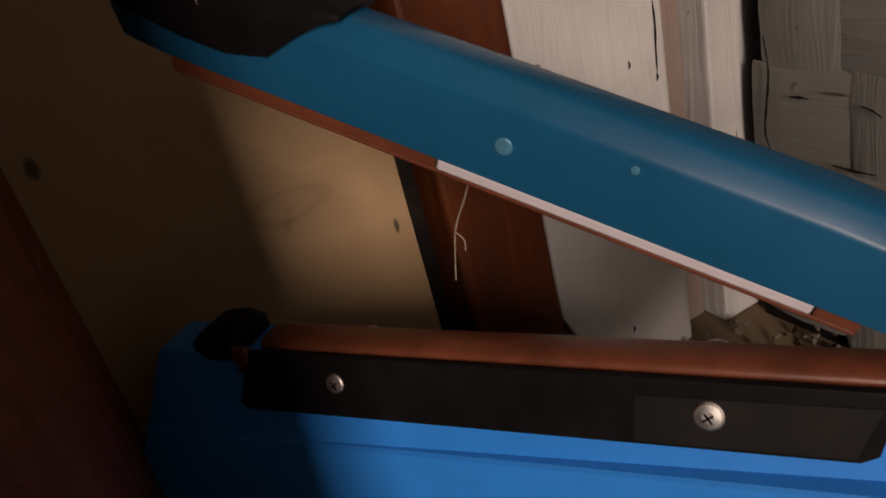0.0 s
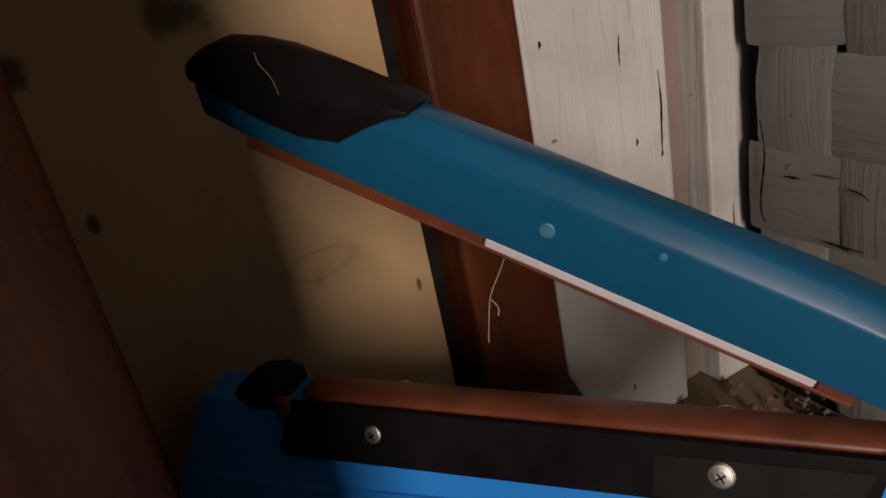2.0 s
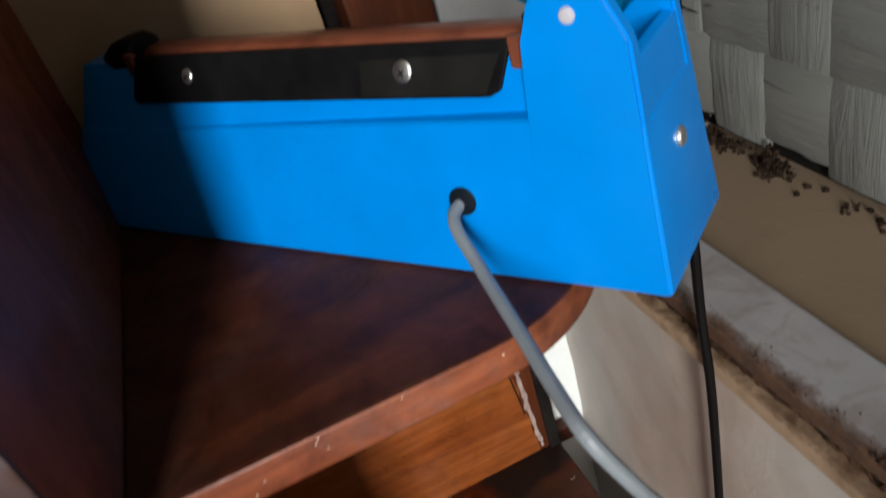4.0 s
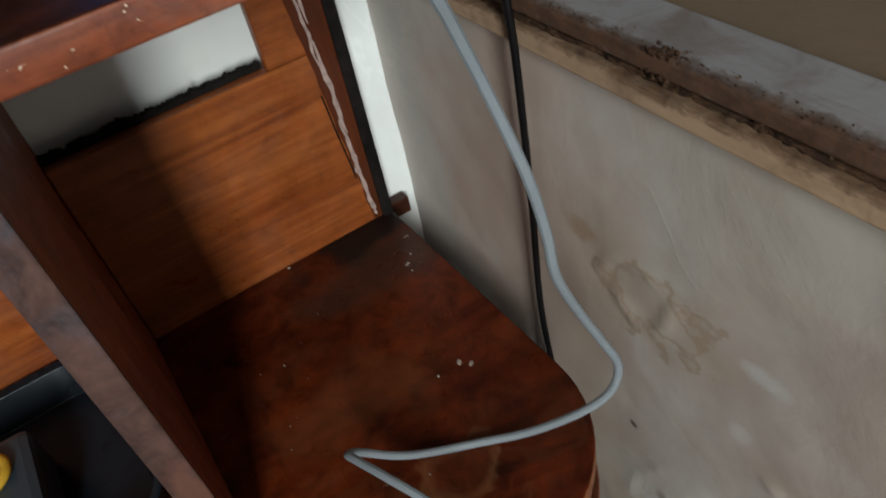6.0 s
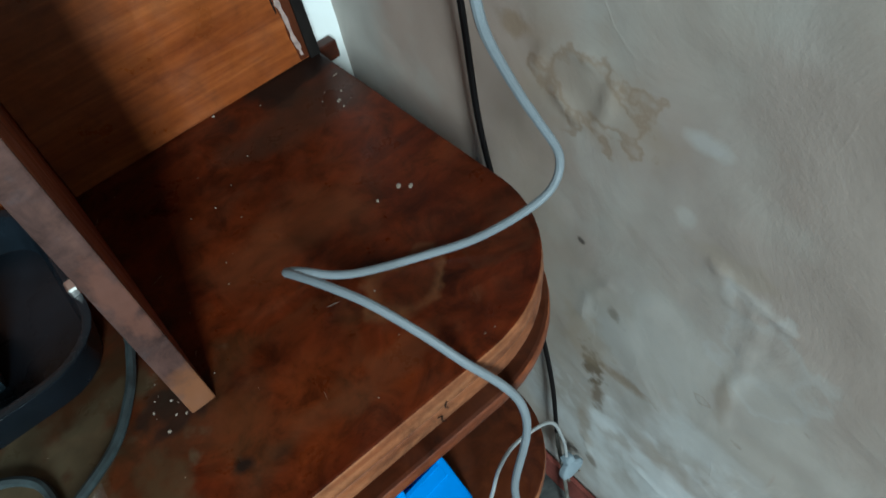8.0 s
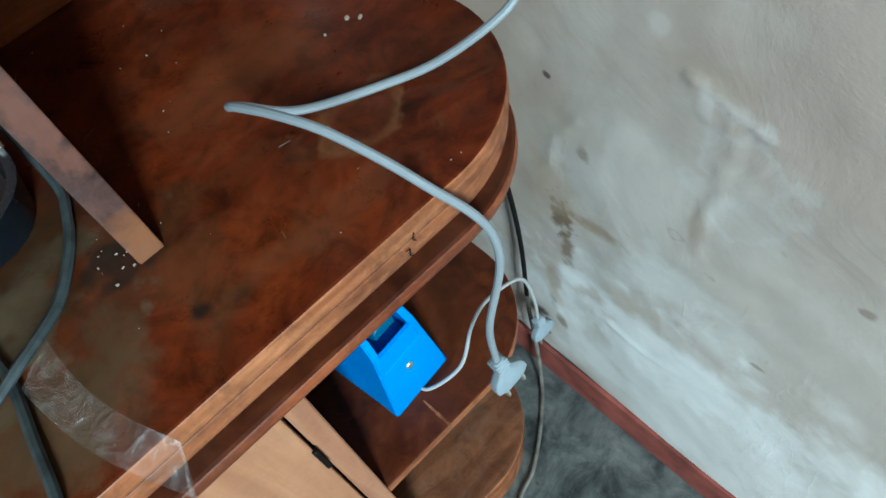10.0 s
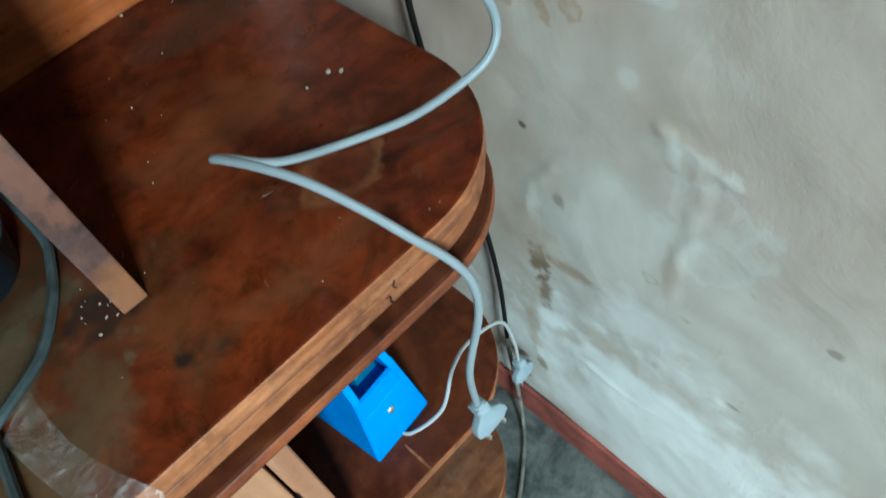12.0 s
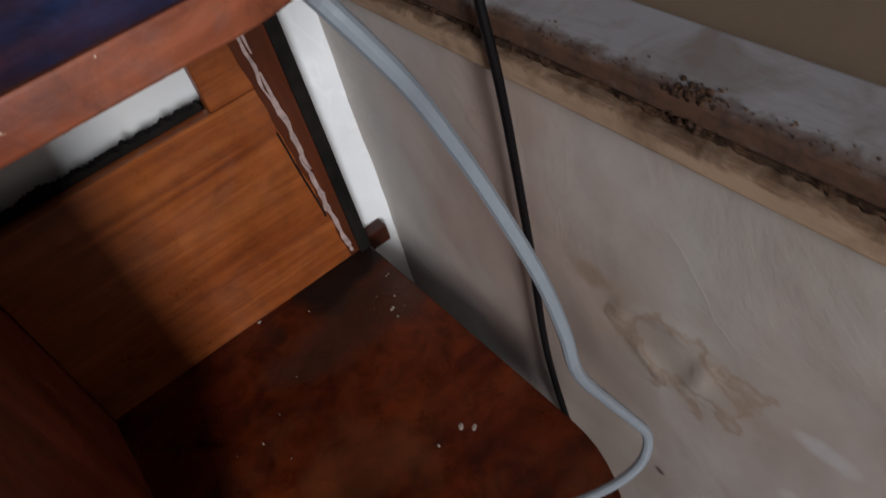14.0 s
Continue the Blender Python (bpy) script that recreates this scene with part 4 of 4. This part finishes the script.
# ---- bag sealers ----
def sealer(m, label, lift):
    """Hand-operated bag sealer; x runs from the nose to the tail, lift: the arm's angle."""
    root = thing("bag_sealer", label, "bag sealer", m, "bag sealers")
    yc = 0.013

    def wide(x, z):
        """Half the body's width: it narrows upwards, most of all at the nose."""
        t = min(1.0, max(0.0, (x + 0.05) / 0.26))
        low, high = 0.0385 - 0.0075 * t, 0.0215 + 0.0042 * t
        return low + (high - low) * z / 0.05

    def step(x):
        """The flank's upper edge climbs towards the tail."""
        return 0.0505 + 0.0105 * min(1.0, max(0.0, (x + 0.05) / 0.218))
    secs = []
    for i in range(15):
        t = i / 14
        top = step(-0.0960 + 0.304 * t)
        ring = []
        for z, side in ((0.0, -1), (0.025, -1), (top, -1), (top, 1), (0.025, 1), (0.0, 1)):
            x0, x1 = -0.116 + 0.4 * z, 0.2135 - 0.092 * z
            x = x0 + (x1 - x0) * t
            ring.append((x, yc + side * wide(x, z), z))
        secs.append(ring)
    bm = loft(secs)
    bevel(bm, 0.0026, 3, 50)
    body = part("body", bm, BLUE, root, "bright blue plastic body", True)
    body.data.set_sharp_from_angle(angle=radians(28))
    part("deck", loft([[(x, yc + s * hw, z) for x, s in ((-0.0955 + 0.4 * (z - 0.0495), -1), (0.1700, -1), (0.1700, 1), (-0.0955 + 0.4 * (z - 0.0495), 1))] for z, hw in ((0.0490, 0.0208), (0.0800, 0.0100))], 0.0012), BLUE, body)
    # ears that carry the pivot
    ear = [(0.1675, 0.0012), (0.2128, 0.0012), (0.2079, 0.0602), (0.2055, 0.0860), (0.1985, 0.0985), (0.1925, 0.1050), (0.1860, 0.1068), (0.1795, 0.1045), (0.1745, 0.0985), (0.1712, 0.0880)]
    for sgn in (-1, 1):
        bm = prism(ear, 0.0, 0.0062, 1)
        es = [e for e in bm.edges if min(v.co.z for v in e.verts) > 0.055 or (min(v.co.x for v in e.verts) > 0.19 and abs(e.verts[0].co.z - e.verts[1].co.z) > 0.02)]
        bmesh.ops.bevel(bm, geom=es, offset=0.0011, segments=2, affect="EDGES")
        for v in bm.verts:
            v.co.y = yc + sgn * (0.0313 - v.co.y - 0.1056 * v.co.z)
        e = part("ear", bm, BLUE, root)
        pin = disc(0.0026, 0.0018, 20)
        shift(pin, pose(0.1874, yc + sgn * 0.0208, 0.0940, 90 if sgn < 0 else -90, 0, 0))
        part("pivot_pin", pin, WHITE_BAND, e, "pale pivot pin")
    part("tail_cover", prism([(0.1920, 0.0490), (0.2085, 0.0490), (0.2074, 0.0602), (0.2058, 0.0790), (0.2020, 0.0800), (0.1960, 0.0700)], yc - 0.0190, yc + 0.0190, 1, 0.0008), BLUE, root)
    scr = shift(disc(0.0036, 0.0022, 18), pose(0.2092, yc, 0.0435, 0, 85, 0))
    part("tail_screw", scr, STEEL, root, "bright steel screw")
    # clamp plates on both sides
    for sgn in (-1, 1):
        def at(x, z, out):
            return (x, yc + sgn * (0.0208 - (z - 0.0490) * 0.322 + out), z)
        pl = [(-0.0430, 0.0650), (-0.0400, 0.0628), (0.1530, 0.0660), (0.1572, 0.0680), (0.1620, 0.0838 if sgn < 0 else 0.0780), (-0.0360, 0.0835 if sgn < 0 else 0.0780)]
        bm = loft([[at(x, z, 0.0002) for x, z in pl], [at(x, z, 0.0022) for x, z in pl]], 0.0005)
        plate = part("clamp_plate", bm, BLACK, root, "matt black clamp plate")
        for x in (0.0, 0.118):
            turn = pose(0, 0, 0, 72 if sgn < 0 else -72, 0, 0)
            h = shift(disc(0.0034 if x == 0 else 0.0041, 0.0014, 22, 0.0001), Matrix.Translation(at(x, 0.0748, 0.0020)) @ turn)
            hd = part("screw", h, STEEL, plate, "shiny steel screw")
            for tw in (35, 125):
                s_ = shift(box(-0.0017, 0.0017, -0.0003, 0.0003, 0.0, 0.0003), Matrix.Translation(at(x, 0.0748, 0.0034)) @ turn @ pose(0, 0, 0, 0, 0, tw))
                part("slot", s_, BLACK, hd)
        st = [(0.0980, 0.0662), (0.1520, 0.0672), (0.1580, 0.0800), (0.0990, 0.0790)]
        if sgn < 0:
            part("sticker", loft([[at(x, z, 0.0022) for x, z in st], [at(x, z, 0.0025) for x, z in st]]), STICKER, plate, "worn grey sticker")
    part("heat_band", prism([(yc - 0.0085, 0.0800), (yc - 0.0080, 0.0842), (yc - 0.0060, 0.0856), (yc + 0.0030, 0.0854), (yc + 0.0062, 0.0836), (yc + 0.0075, 0.0800)], -0.0330, 0.1660, 0, 0.0008), BAND, root, "copper-brown heat-proof band", True)
    part("nose_cap", loft([[(x, yc + a * hw, z0 + b) for a, b in ((-1, -0.006), (-1, 0.003), (-0.6, h), (0.6, h), (1, 0.003), (1, -0.006))]
                           for x, hw, z0, h in ((-0.0420, 0.0098, 0.0830, 0.0058), (-0.0470, 0.0110, 0.0828, 0.0072), (-0.0570, 0.0110, 0.0820, 0.0066), (-0.0655, 0.0092, 0.0800, 0.0042))], 0.0018), BLACK, root, "black rubber nose cap", True)
    part("end_block", box(0.1655, 0.1715, yc - 0.0085, yc + 0.0085, 0.0826, 0.0905, 0.001), BLACK, root)
    for x in (-0.0400, 0.1640):
        part("terminal", box(x - 0.003, x + 0.004, yc - 0.0135, yc - 0.0100, 0.0740, 0.0850, 0.0008, 1), BAND, root)
    grom = shift(disc(0.0056, 0.0026, 20), pose(0.1385, yc - 0.0275, 0.0300, 80, 0, 0))
    part("grommet", grom, BLACK_GLOSS, root, "black rubber cable grommet")
    # arm
    prof = ((-1, 0.0), (-1, 0.75), (-0.60, 0.97), (-0.40, 1.0), (0.40, 1.0), (0.60, 0.97), (1, 0.75), (1, 0.0))
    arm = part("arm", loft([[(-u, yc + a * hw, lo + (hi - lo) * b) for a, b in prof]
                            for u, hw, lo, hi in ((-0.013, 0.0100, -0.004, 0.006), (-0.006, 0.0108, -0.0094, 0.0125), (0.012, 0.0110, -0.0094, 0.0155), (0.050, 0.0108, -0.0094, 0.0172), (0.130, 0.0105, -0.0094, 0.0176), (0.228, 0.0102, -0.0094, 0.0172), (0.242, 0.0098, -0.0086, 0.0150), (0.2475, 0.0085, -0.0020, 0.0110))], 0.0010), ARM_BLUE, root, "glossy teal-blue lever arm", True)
    arm.data.set_sharp_from_angle(angle=radians(32))
    arm.matrix_local = pose(0.187, 0, 0.0960, 0, lift, 0)
    cprof = [(-1, 0.0)] + [(-math.cos(math.pi * k / 10), 0.45 + 0.55 * math.sin(math.pi * k / 10)) for k in range(11)] + [(1, 0.0)]
    cap = loft([[(-u, yc + a * hw, lo + (hi - lo) * b) for a, b in cprof]
                for u, hw, lo, hi in ((0.1745, 0.0100, 0.0172, 0.0192), (0.1790, 0.0112, 0.0150, 0.0200), (0.1850, 0.0118, 0.0100, 0.0206), (0.1930, 0.0121, 0.0020, 0.0212), (0.2060, 0.0122, -0.0012, 0.0214), (0.2200, 0.0121, -0.0012, 0.0210), (0.2320, 0.0118, -0.0002, 0.0190), (0.2420, 0.0112, 0.0005, 0.0160), (0.2490, 0.0098, 0.0010, 0.0105), (0.2525, 0.0070, 0.0015, 0.0060))])
    cp = part("handle_cap", cap, BLACK, arm, "matt black rubber handle cap", True)
    cp.data.set_sharp_from_angle(angle=radians(50))
    part("rubber_strip", box(-0.142, -0.044, yc - 0.0098, yc + 0.0098, -0.0127, -0.0095, 0.0006, 1), WHITE_BAND, arm, "white silicone strip")
    part("strip_holder", box(-0.226, -0.033, yc - 0.0092, yc + 0.0092, -0.0141, -0.01275, 0.0004, 1), BAND, arm, "red-brown strip holder")
    part("strip_holder", box(-0.226, -0.1425, yc - 0.0095, yc + 0.0095, -0.0127, -0.0095, 0.0004, 1), BAND, arm)
    part("holder_end", box(-0.0435, -0.033, yc - 0.0096, yc + 0.0096, -0.0127, -0.0095, 0.0004, 1), BAND, arm)
    for u, r, w in ((0.1257, 0.0024, 0.0012), (0.0940, 0.0012, 0.0075)):
        rv = shift(disc(r, 0.0008, 16), pose(-u, yc - 0.0104, w, 90, 0, 0))
        part("rivet", rv, RIVET, arm, "small round rivet")
    return root


A = -52.47
m1 = pose(-0.167, -0.0226, UZ + 0.0004, 0, 0, A)
sealer(m1, "bright blue bag sealer, arm raised, on the upper shelf", 26.2)
b2 = Vector((-0.162, -0.2325, 0.2804))
A2 = -84.0
m2 = Matrix.Translation(b2) @ pose(0, 0, 0, 0, 0, A2) @ Matrix.Translation((-0.2135, -0.013, 0))
sealer(m2, "bright blue bag sealer, arm down, on the lower shelf", 1.5)


# ---- cables ----
def plug(name_parent, m, label):
    p = part("plug", loft([[(a * w, b * d, z) for a, b in ((-1, -0.6), (-0.6, -1), (0.6, -1), (1, -0.6), (1, 0.6), (0.6, 1), (-0.6, 1), (-1, 0.6))]
                           for w, d, z in ((0.0050, 0.0050, 0.000), (0.0062, 0.0055, -0.008), (0.0075, 0.0060, -0.016), (0.0150, 0.0065, -0.023), (0.0178, 0.0068, -0.030), (0.0178, 0.0068, -0.036), (0.0150, 0.0064, -0.0385))], 0.0008), PLUG_GREY, name_parent, label, True)
    p.matrix_local = m @ Matrix.Scale(0.80, 4)
    for s in (-1, 1):
        part("pin", shift(disc(0.0024, 0.0185, 12), pose(s * 0.0095, 0, -0.038, 180, 0, 0)), BRASS, p, "metal plug pin")
    for z in (-0.003, -0.007, -0.011):
        part("rib", box(-0.0068, 0.0068, -0.0062, 0.0062, z - 0.0011, z + 0.0011, 0.0008, 1), PLUG_GREY, p)
    return p


def hang(top, end):
    """A plug's pose from the cable's end and the way that the pins point."""
    z = (Vector(top) - Vector(end)).normalized()
    x = Vector((1, 0, 0))
    x = (x - z * x.dot(z)).normalized()
    y = z.cross(x)
    return Matrix(((x.x, y.x, z.x, top[0]), (x.y, y.y, z.y, top[1]), (x.z, y.z, z.z, top[2]), (0, 0, 0, 1)))


hole = m1 @ Vector((0.1385, -0.0120, 0.0305))
out = m1 @ Vector((0.1390, -0.0240, 0.0275))
cable = thing("power_cable", "thick grey power cable looping over the shelves", "cable", group="power cables")
part("wire", tube([hole, out, (-0.1025, -0.1700, 0.8775), (-0.1045, -0.2000, 0.8735), (-0.1066, -0.2250, 0.8715), (-0.1070, -0.2440, 0.8680), (-0.0989, -0.2500, 0.8490), (-0.0905, -0.2470, 0.8285), (-0.0826, -0.2480, 0.8023), (-0.0765, -0.2560, 0.7690), (-0.0725, -0.2590, 0.7390), (-0.0700, -0.2600, 0.7130), (-0.0540, -0.2560, 0.6720), (-0.0440, -0.2560, 0.6480),
                   (-0.0335, -0.2573, 0.6190), (-0.0400, -0.2580, 0.6020), (-0.0560, -0.2520, 0.5910), (-0.0800, -0.2365, 0.5775), (-0.1050, -0.2213, 0.5732), (-0.1342, -0.2077, 0.5750), (-0.1505, -0.2000, 0.5800), (-0.1655, -0.1960, 0.5940), (-0.1725, -0.1975, 0.6010), (-0.1710, -0.2060, 0.6050),
                   (-0.1635, -0.2270, 0.6075), (-0.1537, -0.2488, 0.6030), (-0.1432, -0.2728, 0.5904), (-0.1350, -0.2915, 0.5766), (-0.1240, -0.3030, 0.5550), (-0.1188, -0.3085, 0.5340), (-0.1205, -0.3100, 0.5050), (-0.1330, -0.3060, 0.4500), (-0.1324, -0.3030, 0.3960)], 0.0024, 10, 8), CABLE_GREY, cable)
plug(cable, hang((-0.1324, -0.3030, 0.3970), (-0.1250, -0.3150, 0.3370)), "grey two-pin mains plug")

cable2 = thing("power_cable", "thin pale power cable from the lower sealer", "cable", group="power cables")
cable2_pts = [(-0.165, -0.222, 0.2832), (-0.1595, -0.2375, 0.2832), (-0.1310, -0.2475, 0.2955), (-0.1087, -0.2450, 0.3317), (-0.0843, -0.2400, 0.3345), (-0.0458, -0.2350, 0.3072), (-0.0258, -0.2250, 0.2296), (-0.0180, -0.2180, 0.1700)]
part("wire", tube(cable2_pts, 0.0016, 8), CABLE_WHITE, cable2)
plug(cable2, hang(cable2_pts[-1], (-0.014, -0.226, 0.105)), "grey two-pin mains plug")

black = thing("wall_cable", "black cable hanging down the wall behind the shelves", "cable")
part("wire", tube([(0.030, -0.120, 1.9), (0.008, -0.140, 1.25), (-0.006, -0.1515, 0.97), (-0.0135, -0.162, 0.82), (-0.0135, -0.166, 0.76), (-0.0100, -0.161, 0.66), (-0.008, -0.156, 0.55), (-0.008, -0.173, 0.44), (-0.008, -0.190, 0.363), (-0.008, -0.197, 0.279), (-0.009, -0.196, 0.180)], 0.0022, 8), CABLE_BLACK, black)
part("wire", tube([(-0.009, -0.196, 0.180), (-0.0095, -0.1965, 0.150), (-0.014, -0.206, 0.06), (-0.022, -0.215, 0.012), (-0.0386, -0.2306, 0.004), (-0.0716, -0.2560, 0.004), (-0.1072, -0.2780, 0.004), (-0.1554, -0.3000, 0.004), (-0.24, -0.40, 0.004)], 0.0023, 8), CABLE_DUST, black, "dusty beige lower length")

dark = thing("loose_cable", "dusty dark cable lying across the middle shelf", "cable")
part("wire", tube([(-0.2545, -0.080, 0.600), (-0.2545, -0.110, 0.585), (-0.2550, -0.140, 0.5760), (-0.2600, -0.156, 0.5740), (-0.2700, -0.178, 0.5740), (-0.2881, -0.2010, 0.5740), (-0.3147, -0.2200, 0.5785), (-0.3374, -0.2280, 0.5765), (-0.3600, -0.2270, 0.5740), (-0.3760, -0.2080, 0.5740), (-0.3680, -0.1830, 0.5740), (-0.3450, -0.1760, 0.5740), (-0.3265, -0.1900, 0.5735), (-0.3220, -0.2114, 0.5730), (-0.3230, -0.2261, 0.5730), (-0.3270, -0.2530, 0.5735), (-0.3309, -0.2817, 0.5740), (-0.3370, -0.2955, 0.572), (-0.342, -0.302, 0.545), (-0.345, -0.300, 0.42), (-0.350, -0.298, 0.25)], 0.0027, 8), CABLE_GREEN, dark)

# ---- things left of the divider ----
tray = thing("plastic_tub", "glossy black plastic tub standing on the middle shelf", "tub")


def rrect(x0, x1, y0, y1, r, z, n=6):
    pts = []
    for cx, cy, a0 in ((x1 - r, y1 - r, 0), (x0 + r, y1 - r, 90), (x0 + r, y0 + r, 180), (x1 - r, y0 + r, 270)):
        for i in range(n + 1):
            a = radians(a0 + 90 * i / n)
            pts.append((cx + r * math.cos(a), cy + r * math.sin(a), z))
    return pts


part("shell", loft([rrect(-0.470, -0.268, -0.155, -0.012, 0.03, SH + 0.0005), rrect(-0.474, -0.262, -0.163, -0.006, 0.035, 0.5965), rrect(-0.478, -0.2605, -0.167, -0.003, 0.038, 0.5990),
                    rrect(-0.470, -0.266, -0.160, -0.010, 0.032, 0.5985), rrect(-0.464, -0.272, -0.150, -0.016, 0.028, SH + 0.005)], 0.0006), BLACK_GLOSS, tray, "", True)
part("block", box(-0.420, -0.318, -0.128, -0.060, SH + 0.0055, 0.612, 0.006), SLATE, tray, "slate grey block inside")
part("clip", box(-0.2660, -0.2600, -0.120, -0.110, 0.597, 0.604, 0.001, 1), STEEL, tray, "bright metal clip")
ring_bm = bmesh.new()
for i in range(28):
    for j in range(8):
        a, b = 2 * math.pi * i / 28, 2 * math.pi * j / 8
        ring_bm.verts.new(((0.013 + 0.003 * math.cos(b)) * math.cos(a), (0.013 + 0.003 * math.cos(b)) * math.sin(a), 0.003 * math.sin(b)))
ring_bm.verts.ensure_lookup_table()
for i in range(28):
    for j in range(8):
        ring_bm.faces.new([ring_bm.verts[k] for k in (i * 8 + j, ((i + 1) % 28) * 8 + j, ((i + 1) % 28) * 8 + (j + 1) % 8, i * 8 + (j + 1) % 8)])
solid("plastic_ring", ring_bm, YELLOW, "yellow plastic ring lying in the black tub", "ring", "", True, pose(-0.345, -0.085, 0.6150, 0, 0, 0))


# clear bag, crumpled, over the shelf's front edge
def film_bag():
    bm = bmesh.new()
    nx, ny = 26, 12
    a, b, c, d = Vector((-0.3200, -0.2280, 0.5725)), Vector((-0.3010, -0.2150, 0.5725)), Vector((-0.2830, -0.2990, 0.5730)), Vector((-0.2925, -0.3180, 0.5700))
    g = []
    for i in range(nx + 1):
        row = []
        for j in range(ny + 1):
            s, t = i / nx, j / ny
            p = (a * (1 - t) + b * t) * (1 - s) + (d * (1 - t) + c * t) * s
            w = 0.0035 * abs(noise.noise(p * 55)) + 0.010 * (1 - s) ** 3 * abs(noise.noise(p * 30 + Vector((3, 1, 0))))
            p = p + Vector((-0.006 * math.sin(s * 3.1), 0, w))
            if p.y < -0.293:
                p.z -= (-0.293 - p.y) * 0.35
            row.append(bm.verts.new(p))
        g.append(row)
    for i in range(nx):
        for j in range(ny):
            bm.faces.new((g[i][j], g[i + 1][j], g[i + 1][j + 1], g[i][j + 1]))
    return bm


bag = solid("plastic_bag", film_bag(), FILM, "crumpled clear plastic bag on the shelf edge", "bag", "", True)
part("folded_end", tube([(-0.2930, -0.3175, 0.5655), (-0.2900, -0.3120, 0.5680), (-0.2865, -0.3060, 0.5700), (-0.2835, -0.2995, 0.5740)], 0.0007, 6, 5), FILM, bag, "glinting folded end")

# white thread caught on the raised arm
th = thing("thread", "fine white thread dangling from the sealer arm", "thread")
part("strand", tube([(-0.1105, -0.0435, 0.9945), (-0.1145, -0.0430, 0.9863), (-0.1185, -0.0385, 0.9747), (-0.1215, -0.0390, 0.9650), (-0.1240, -0.0410, 0.9590)], 0.00022, 5, 6), CHIP, th)
part("strand", tube([(-0.1190, -0.0390, 0.9735), (-0.1172, -0.0398, 0.9700), (-0.1180, -0.0405, 0.9670)], 0.0002, 5, 6), CHIP, th)
lint = thing("hair_strand", "short pale fibre stuck on the black handle cap", "fibre")
part("strand", tube([(-0.1702, -0.0182, 1.0707), (-0.1699, -0.0185, 1.0673), (-0.1681, -0.0208, 1.0629), (-0.1674, -0.0218, 1.0577)], 0.00012, 5, 6), FLAKE, lint)

# crumbs and chips
rnd = random.Random(21)
bm = bmesh.new()


def crumb(c, s, flat=0.5):
    m = Matrix.Translation(c) @ Euler((0, 0, rnd.uniform(0, 6))).to_matrix().to_4x4() @ Matrix.Diagonal((s, s * rnd.uniform(0.35, 0.8), s * flat, 1))
    bmesh.ops.create_icosphere(bm, subdivisions=1, radius=1, matrix=m)


for c in ((-0.0806, -0.1632), (-0.0755, -0.1690)):
    crumb((*c, SH + 0.0002), 0.0026, 0.15)
crumb((-0.0971, -0.1635, SH + 0.0003), 0.0013)
crumb((-0.1718, -0.0871, SH + 0.0003), 0.0010)
crumb((-0.1287, -0.0015, SH + 0.0004), 0.0014)
for i in range(9):
    crumb((rnd.gauss(-0.060, 0.010), rnd.gauss(-0.055, 0.012), SH + 0.0003), rnd.uniform(0.0005, 0.0014))
for i in range(14):
    crumb((rnd.gauss(-0.258, 0.006), rnd.gauss(-0.196, 0.008), SH + 0.0003), rnd.uniform(0.0003, 0.0012))
for i in range(24):
    crumb((rnd.uniform(-0.33, -0.05), rnd.uniform(-0.285, -0.01), SH + 0.0002), rnd.uniform(0.0003, 0.0007))
for i in range(7):
    p = Vector((rnd.uniform(-0.31, -0.06), rnd.uniform(-0.28, -0.02), SH + 0.0001))
    a, l = rnd.gauss(0.6, 0.5), rnd.uniform(0.002, 0.007)
    m = Matrix.Translation(p) @ Euler((0, 0, a)).to_matrix().to_4x4() @ Matrix.Diagonal((l, 0.00011, 0.00008, 1))
    bmesh.ops.create_icosphere(bm, subdivisions=1, radius=1, matrix=m)
solid("crumbs", bm, CHIP, "pale crumbs and paint chips on the shelf", "crumbs", "stuff")
